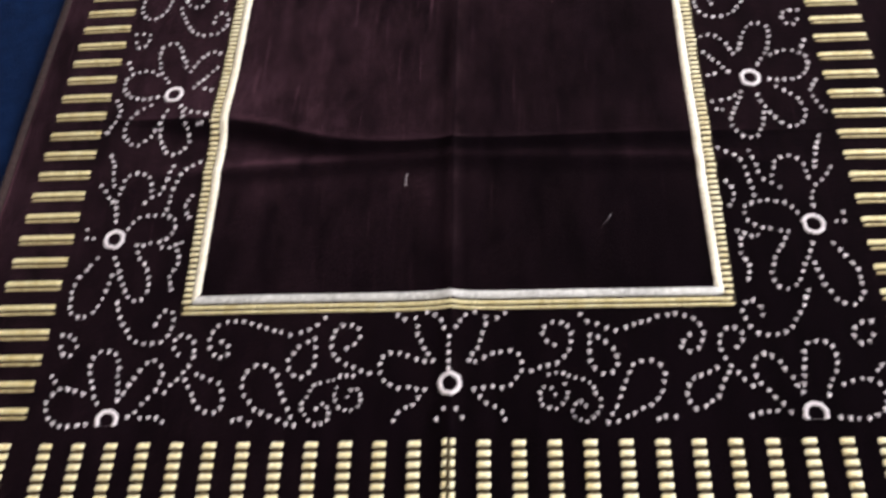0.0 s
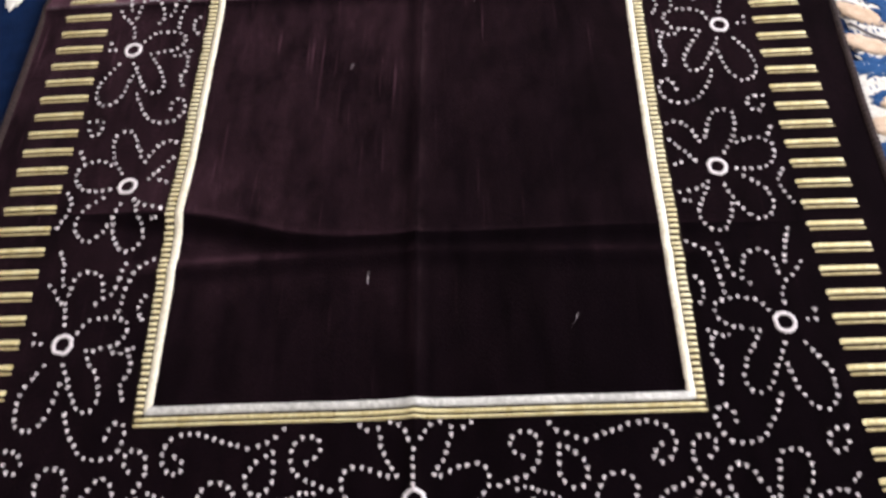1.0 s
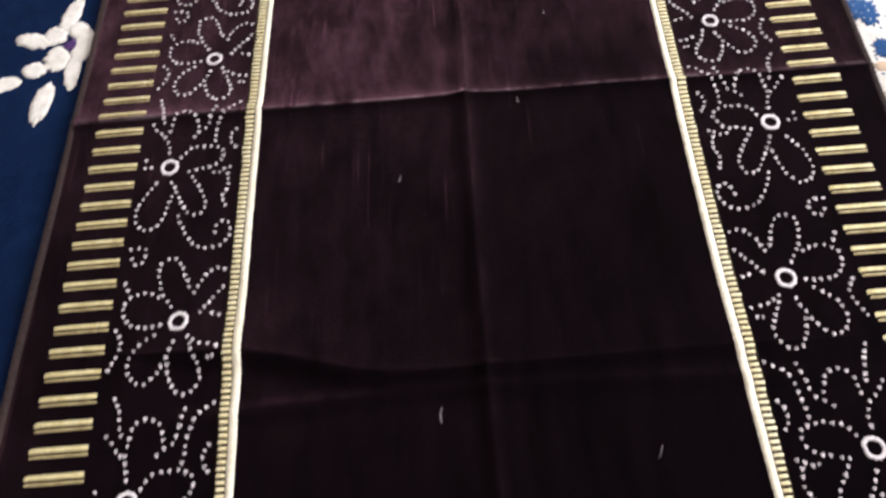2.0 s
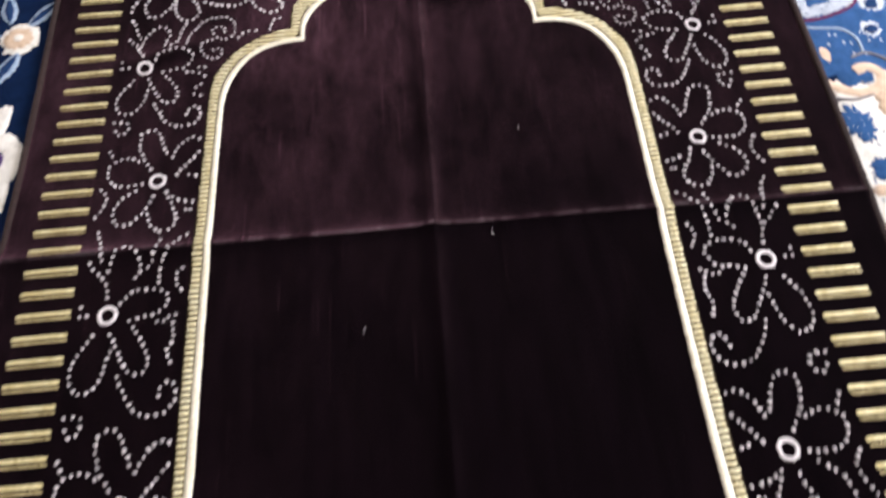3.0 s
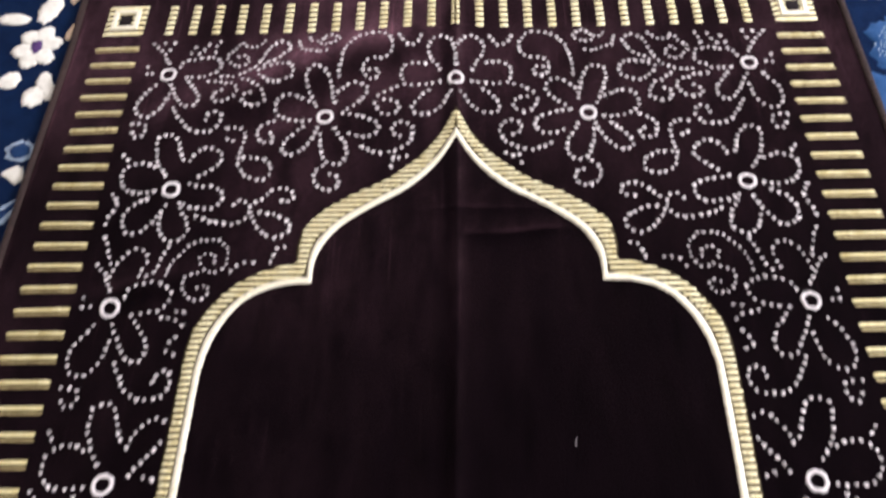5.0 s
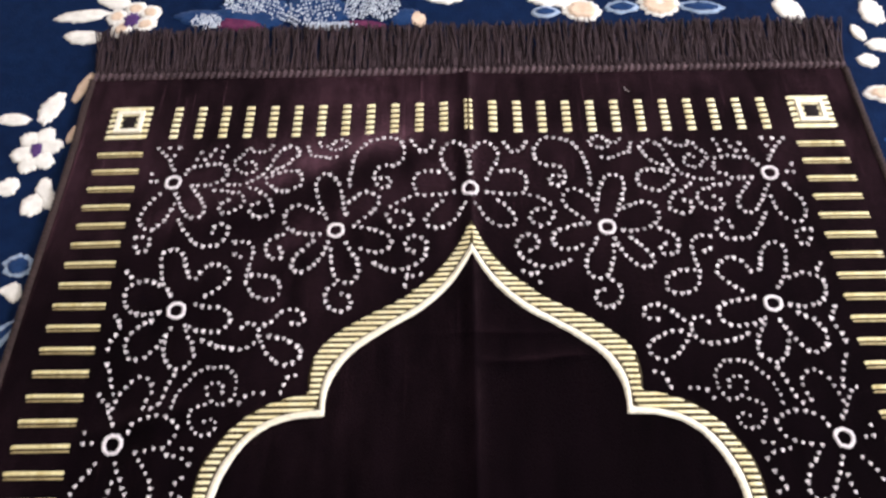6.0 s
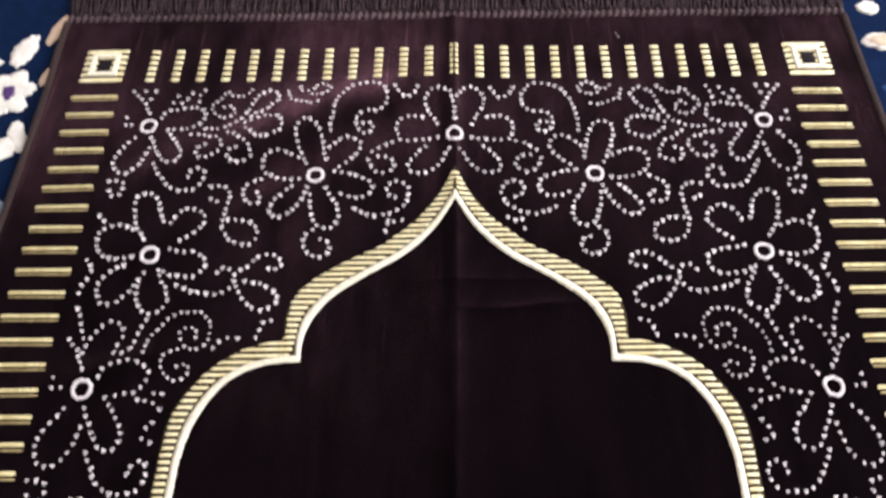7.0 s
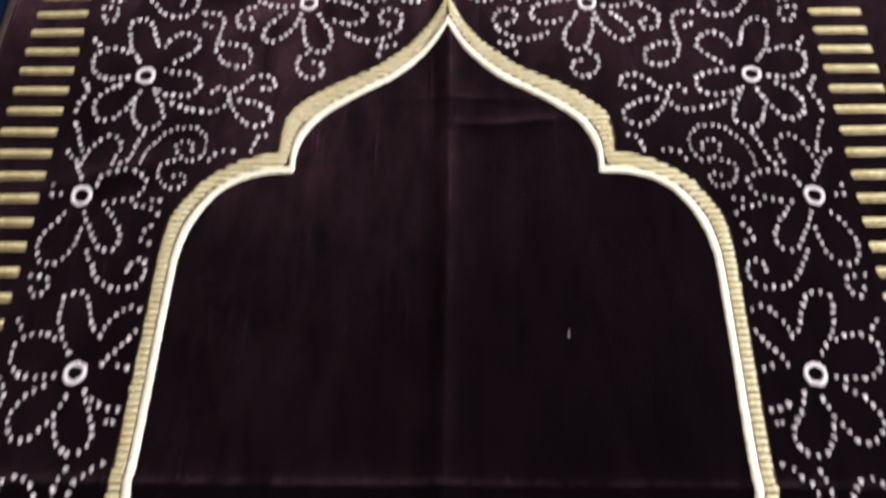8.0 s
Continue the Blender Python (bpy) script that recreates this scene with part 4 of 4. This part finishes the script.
TOP_LOOPS_A = [
    "81,12 84,18 86,26 89,33 94,37 99,39 105,36 107,31 105,25 100,19 96,14 90,12 86,7",
    "78,6 73,1 68,-2 62,-5 54,-5 49,-5",
    "82,0 87,3 93,5 100,7 108,6 113,0 113,-9 108,-13 101,-16 94,-16 88,-11 83,-7",
]
TOP_LOOPS_B = [
    "38,-10 45,-11 50,-12 56,-15 61,-16 65,-21 66,-27 63,-32 57,-36 52,-37 46,-35 47,-27 52,-24",
    "69,-10 74,-13 79,-17 84,-20 88,-25 91,-34 86,-39 79,-41 72,-37 72,-30 78,-27",
    "102,-57 93,-61 89,-69 91,-78 99,-82 104,-78 100,-71",
]
TOP_LOOPS = TOP_LOOPS_A + TOP_LOOPS_B
APEX = [
    "0,16 0,26 -1,37 -5,47 -13,53 -21,49 -25,41 -24,31 -19,22 -14,12",
    "-27,20 -38,22 -47,17 -48,7 -45,-3",
    "-67,-15 -57,-8 -47,-4 -36,-4 -25,-4 -14,-2",
    "-23,-11 -31,-18 -37,-27 -35,-36 -25,-38 -16,-33 -10,-25 -4,-15",
]
FOOT_FLOWER = [
    "-1,10 -1,18 -1,25 -1,33",
    "-12,16 -18,26 -22,37 -24,48",
    "-17,16 -26,20 -36,23 -45,21 -48,13 -44,4 -36,-2 -26,-2 -16,-4",
    "-20,-9 -25,-14 -32,-17 -36,-24",
    "-4,-17 -8,-23",
    "-54,9 -63,12 -73,16 -79,23 -81,32 -79,40 -71,44 -63,40 -63,32 -70,27",
    "-87,49 -92,44 -98,41 -104,38",
    "-98,32 -106,26 -110,17 -107,8 -98,7 -92,14 -92,24 -93,34",
]
FOOT_CURLS = [
    "-111,37 -121,40 -132,44 -142,47 -152,48 -163,44 -167,35 -165,26 -156,21 -152,27 -158,33",
    "-148,-27 -143,-23 -137,-22 -132,-25",
]
FOOT_LOOP = [
    "-101,-26 -106,-17 -111,-7 -115,3 -120,12 -130,15 -138,10 -139,0 -135,-9 -127,-16 -117,-21 -107,-25",
]
FOOT_SPIRAL = [
    "-65,6 -71,8 -76,5 -82,4 -87,2 -92,-1 -94,-6 -97,-11 -97,-17 -93,-22 -90,-25 -84,-25 -79,-22 -80,-16 -84,-12 -88,-15",
    "-75,-1 -76,-7 -74,-13 -68,-17 -61,-15 -59,-10 -60,-3 -65,-2 -68,-7",
]
FOOT_EDGE = [
    "-37,51 -32,47 -24,50",
    "-16,52 -11,50 -7,45 -4,40",
]
CORNER_A = [
    "-10,9 -14,18 -18,27 -20,37 -17,45 -7,46 -1,40 1,30 3,21 5,11",
    "-21,16 -30,20 -40,18 -45,10 -43,1 -35,-5 -24,-6 -14,-5",
    "6,10 9,20 14,28 20,37 27,38 33,31 32,23 27,14 21,6 14,-1",
    "23,-1 30,-1 37,-3 42,-8",
    "36,16 43,25 49,33 52,43 50,53 42,57 36,52 41,43",
]
CORNER_B = [
    "49,25 54,17 59,8 67,2 75,3 77,11 74,20 65,25 56,28",
    "-47,59 -38,58 -34,49 -40,43 -46,50",
    "-46,29 -43,25",
]
CORNER = CORNER_A + CORNER_B

def inside_border(x, y):
    """True where the arch or the bands leave no room for a dot."""
    if y < 0.1235 or y > 1.0905 or abs(x) > 0.287:
        return True
    if y < 0.2035:
        return False
    return y < 0.993 and abs(x) < -outer_x(y) + 0.0022


def dot_shape(seed, x=0.0, y=0.0, size=1.0, ground=None):
    """One raised yarn dot: three tufts that stand together, two above and one below."""
    rnd = random.Random(seed)
    turn = rnd.uniform(-0.35, 0.35)
    ca, sa = math.cos(turn), math.sin(turn)
    verts, faces = [], []
    for dx, dy, r in ((-0.44, 0.36, 0.56), (0.44, 0.36, 0.56), (0.0, -0.44, 0.66)):
        dx, dy, r = dx + rnd.uniform(-0.16, 0.16), dy + rnd.uniform(-0.16, 0.16), size * r * rnd.uniform(0.80, 1.18)
        cx, cy = x + size * (ca * dx - sa * dy), y + size * (sa * dx + ca * dy)
        z, k, spin = ground(cx, cy) if ground else 0.0, len(verts), rnd.uniform(0, 6.28)
        for scale, up in ((1.0, -0.0005), (0.78, 0.0004)):
            for c in range(5):
                a = spin + c * 1.2566
                verts.append((cx + r * scale * math.cos(a), cy + r * scale * math.sin(a) * 1.12, z + up))
        verts.append((cx, cy, z + 0.0006))
        for c in range(5):
            d = (c + 1) % 5
            faces += [(k + c, k + d, k + 5 + d, k + 5 + c), (k + 5 + c, k + 5 + d, k + 10)]
    return verts, faces


shared_dots = [mesh_of("dot", *dot_shape(k, size=0.0017), DOT, False) for k in range(12)]
single, woven_verts, woven_faces = [0], [], []
rnd_dot = random.Random(5)
taken = {}


def dot(x, y, size):
    """A dot of its own in the foot border, where the camera passes nearest; farther up they are woven into one sheet."""
    x, y = x + rnd_dot.uniform(-0.0006, 0.0006), y + rnd_dot.uniform(-0.0006, 0.0006)
    cell = (round(x / 0.003), round(y / 0.003))
    near = [q for i in (-1, 0, 1) for j in (-1, 0, 1) for q in taken.get((cell[0] + i, cell[1] + j), ())]
    if any(math.hypot(x - u, y - v) < 0.0026 for u, v in near):
        return
    taken.setdefault(cell, []).append((x, y))
    if y < 0.205 and abs(x) < 0.2 and size > 0.0017 and single[0] < 300:
        single[0] += 1
        part("dot", rnd_dot.choice(shared_dots), rug, at=(x, y, rug_z(x, y)))
        return
    verts, faces = dot_shape(len(woven_verts), x, y, size * (1.08 if y > 0.86 else 0.93) * rnd_dot.uniform(0.82, 1.14), rug_z)
    k = len(woven_verts)
    woven_verts.extend(verts)
    woven_faces.extend(tuple(i + k for i in f) for f in faces)


def flower(strokes, x, y, sides=(-1, 1), size=0.00184, step=0.0060, below=1.0):
    """Draw the strokes round (x, y) and their mirror image; `below` lengthens what lies under the ring."""
    for text in strokes:
        pts = [tuple(float(v) / 1000 for v in pair.split(",")) for pair in text.split()]
        pts = [(px * (1 + 0.25 * (below - 1)), py * (below if py < 0 else 1)) for px, py in pts]
        for px, py in (pts if len(pts) < 4 else spline(pts, step)):
            for side in sides:
                if not inside_border(-side * (px + x), py + y):
                    dot(-side * (px + x), py + y, size)


def ring(x, y, seed):
    """White woven ring at the heart of a flower."""
    verts, faces = [], []
    n = 32
    for k in range(n):
        a = 2 * math.pi * k / n
        wob = (0.97 if y < 0.6 else 0.90) + 0.06 * (k % 2) + 0.13 * noise.noise((k * 0.9, seed, 2.0)) + 0.06 * noise.noise((math.cos(a) * 2, math.sin(a) * 2, seed)) - 0.014 * math.cos(4 * a)
        for r, up in ((0.0082, -0.0004), (0.0078, 0.0006), (0.0066, 0.0007), (0.0053, 0.0006), (0.0049, -0.0004)):
            u, v = x + r * wob * math.cos(a), y + r * wob * math.sin(a) * 1.04
            verts.append((u, max(v, 0.1245), rug_z(u, v) + up))
    for k in range(n):
        for s in range(4):
            a, b = 5 * k + s, 5 * ((k + 1) % n) + s
            faces.append((a, b, b + 1, a + 1))
    part("flower_ring", mesh_of("flower_ring", verts, faces, DOT), rug, "white woven ring")


STEM = ["-2,15 -3,25 -8,33 -14,40 -19,47"]
ODD_X, EVEN_X = -0.257, -0.2315
for y, below in ((0.2665, 1.24), (0.5505, 1.24), (0.8065, 1.06), (1.0435, 1.0)):
    ODD_X = -0.254 if y < 0.3 else -0.257
    flower(ODD_A[2:] if y > 1 else ODD[2:] if y > 0.8 else STEM + ODD[2:], ODD_X, y, below=below)
    for side in (-1, 1):
        ring(side * ODD_X, y, y * 9 + side)
    if y < 0.7:
        flower(ODD_SIDE, ODD_X, y)
    elif y < 1.0:
        flower(CROWN_SIDE, ODD_X, y)
        flower(CROWN_SPIRAL, ODD_X, y, size=0.0015, step=0.0050)
for y, below in ((0.401, 1.13), (0.675, 1.0), (0.9155, 0.97)):
    flower(EVEN, EVEN_X, y, below=below)
    for side in (-1, 1):
        ring(side * EVEN_X, y, y * 7 + side)
    if y < 0.9:
        flower(EVEN_SIDE, EVEN_X, y)
flower(UPPER_PETALS, EVEN_X, 0.9155)
flower(UPPER_CURLS, EVEN_X, 0.9155, size=0.0018, step=0.0058)
flower(SHOULDER_PETALS, -0.112, 0.9895)
flower(SHOULDER_LOOPS, -0.112, 0.9895)
flower(SHOULDER_CURLS, -0.112, 0.9895, size=0.0019)
flower(TOP_CORNER, ODD_X, 1.0435, step=0.0058)
flower(TOP_CURLS, ODD_X, 1.0435, size=0.0016, step=0.0052)
flower(TOP_LOOPS, ODD_X, 1.0435, step=0.0058)
flower(APEX, 0.0, 1.029)
flower(FOOT_FLOWER, 0.0, 0.15)
flower(FOOT_CURLS, 0.0, 0.15)
flower(FOOT_LOOP, 0.0, 0.15)
flower(FOOT_SPIRAL, 0.0, 0.15, size=0.0015, step=0.0046)
flower(FOOT_EDGE, 0.0, 0.15)
flower(CORNER, -0.229, 0.131)
for side in (-1, 1):
    ring(side * 0.112, 0.9895, side)
    ring(side * 0.229, 0.1280, 3 + side)
ring(0, 1.029, 5)
ring(0, 0.15, 6)
tagged(part("dotted_scroll", mesh_of("dotted_scroll", woven_verts, woven_faces, DOT, False), rug, "white dotted flower scrolls"), kind="stuff")

# ---- fringe along the top ----


def fringe_head():
    """Twisted header cord from which the strands hang."""
    verts, faces = [], []
    n, ringn = 700, 8
    for k in range(n + 1):
        x = -0.356 + 0.712 * k / n
        for r in range(ringn):
            a = 2 * math.pi * r / ringn
            wrap = 1 + 0.34 * math.sin(2 * math.pi * x / 0.0062 + a)
            verts.append((x, TOP + 0.0035 + 0.0046 * wrap * math.cos(a), -0.0005 + 0.0036 * wrap * math.sin(a)))
    for k in range(n):
        for r in range(ringn):
            a, b = k * ringn + r, k * ringn + (r + 1) % ringn
            faces.append((a, a + ringn, b + ringn, b))
    return mesh_of("fringe", verts, faces, HEADER)


def strand_mesh(seed):
    rnd = random.Random(seed)
    length = 0.068 * rnd.uniform(0.94, 1.05)
    lean, curl, radius = rnd.uniform(-0.005, 0.005), rnd.uniform(-0.0022, 0.0022), rnd.uniform(0.0007, 0.0011)
    verts, faces = [], []
    n = 12
    for k in range(n + 1):
        s = k / n
        x = lean * s * s + curl * math.sin(math.pi * s * 1.4)
        z = 0.001 - 0.0045 * min(1, s * 1.6) + 0.0012 * math.sin(s * 5 + seed)
        rr = radius * (1.0 + 0.14 * math.sin(s * 42 + seed)) * (0.75 if k == n else 1)
        for r in range(5):
            a = 2 * math.pi * r / 5 + s * 9
            verts.append((x + rr * math.cos(a), length * s, z + rr * math.sin(a)))
    for k in range(n):
        for r in range(5):
            a, b = 5 * k + r, 5 * k + (r + 1) % 5
            faces.append((a, b, b + 5, a + 5))
    faces.append(tuple(range(5 * n, 5 * n + 5)))
    return mesh_of("fringe_strand", verts, faces, FRINGE)


fringe = part("fringe", fringe_head(), rug, "brown twisted fringe")
strands = [strand_mesh(s) for s in range(32)]
rnd = random.Random(11)


def splay(x):
    return rnd.gauss(0, 0.05) - 0.5 * x


for k in range(300):
    x = -0.356 + 0.712 * (k + rnd.uniform(0.25, 0.75)) / 300
    ob = part("fringe_strand", rnd.choice(strands), fringe, at=(x, TOP + 0.005, rnd.uniform(0.0006, 0.0022)))
    ob.rotation_euler = (0, 0, splay(x))
# the strands beneath, which fill the gaps between those on top
under_verts, under_faces = [], []
for k in range(700):
    x = -0.356 + 0.712 * (k + rnd.uniform(0.1, 0.9)) / 700
    me, turn, k0 = rnd.choice(strands), splay(x), len(under_verts)
    ca, sa = math.cos(turn), math.sin(turn)
    under_verts += [(x + ca * v.co.x - sa * v.co.y, TOP + 0.005 + sa * v.co.x + ca * v.co.y, v.co.z - 0.0024 + 0.0022 * (k % 3) / 2) for v in me.vertices]
    under_faces += [tuple(i + k0 for i in p.vertices) for p in me.polygons]
tagged(part("under_fringe", mesh_of("under_fringe", under_verts, under_faces, FRINGE), fringe), kind="stuff")

# ---- bits of lint on the velvet ----


def lint(x, y, length, turn, bow):
    p = spline([(0, 0), (length * 0.5, bow), (length, 0)], length / 8)
    verts, faces = [], []
    ca, sa = math.cos(radians(turn)), math.sin(radians(turn))
    for px, py in p:
        u, v = x + ca * px - sa * py, y + sa * px + ca * py
        for r in range(4):
            a = r * math.pi / 2
            verts.append((u + 0.00018 * math.cos(a), v + 0.00018 * math.cos(a), rug_z(u, v) + 0.0008 + 0.00018 * math.sin(a)))
    for k in range(len(p) - 1):
        for r in range(4):
            a, b = 4 * k + r, 4 * k + (r + 1) % 4
            faces.append((a, b, b + 4, a + 4))
    tagged(new("lint", mesh_of("lint", verts, faces, DOT)), "tiny pale thread of lint lying on dark velvet", "lint", "lint on the rug")


for x, y, length, turn, bow in ((-0.038, 0.306, 0.011, 85, 0.001), (0.105, 0.268, 0.013, 60, -0.001), (-0.063, 0.517, 0.006, 70, 0.0005), (0.044, 0.592, 0.006, 95, 0.0005),
                                 (0.078, 0.699, 0.006, 80, 0.0005), (0.149, 1.142, 0.007, 120, 0.0008)):
    lint(x, y, length, turn, bow)

# ---- the rug lies a little crooked: bend everything on it to the same line ----
done = set()
for ob in rug.children_recursive:
    if ob.name.split(".")[0] in ("dot", "fringe_strand"):
        ob.location.x, ob.location.y = ob.location.x + bend(ob.location.y), ob.location.y + skew(ob.location.x, ob.location.y)
    elif ob.type == "MESH" and ob.data.name not in done:
        done.add(ob.data.name)
        for v in ob.data.vertices:
            v.co.x, v.co.y = v.co.x + bend(v.co.y), v.co.y + skew(v.co.x, v.co.y)
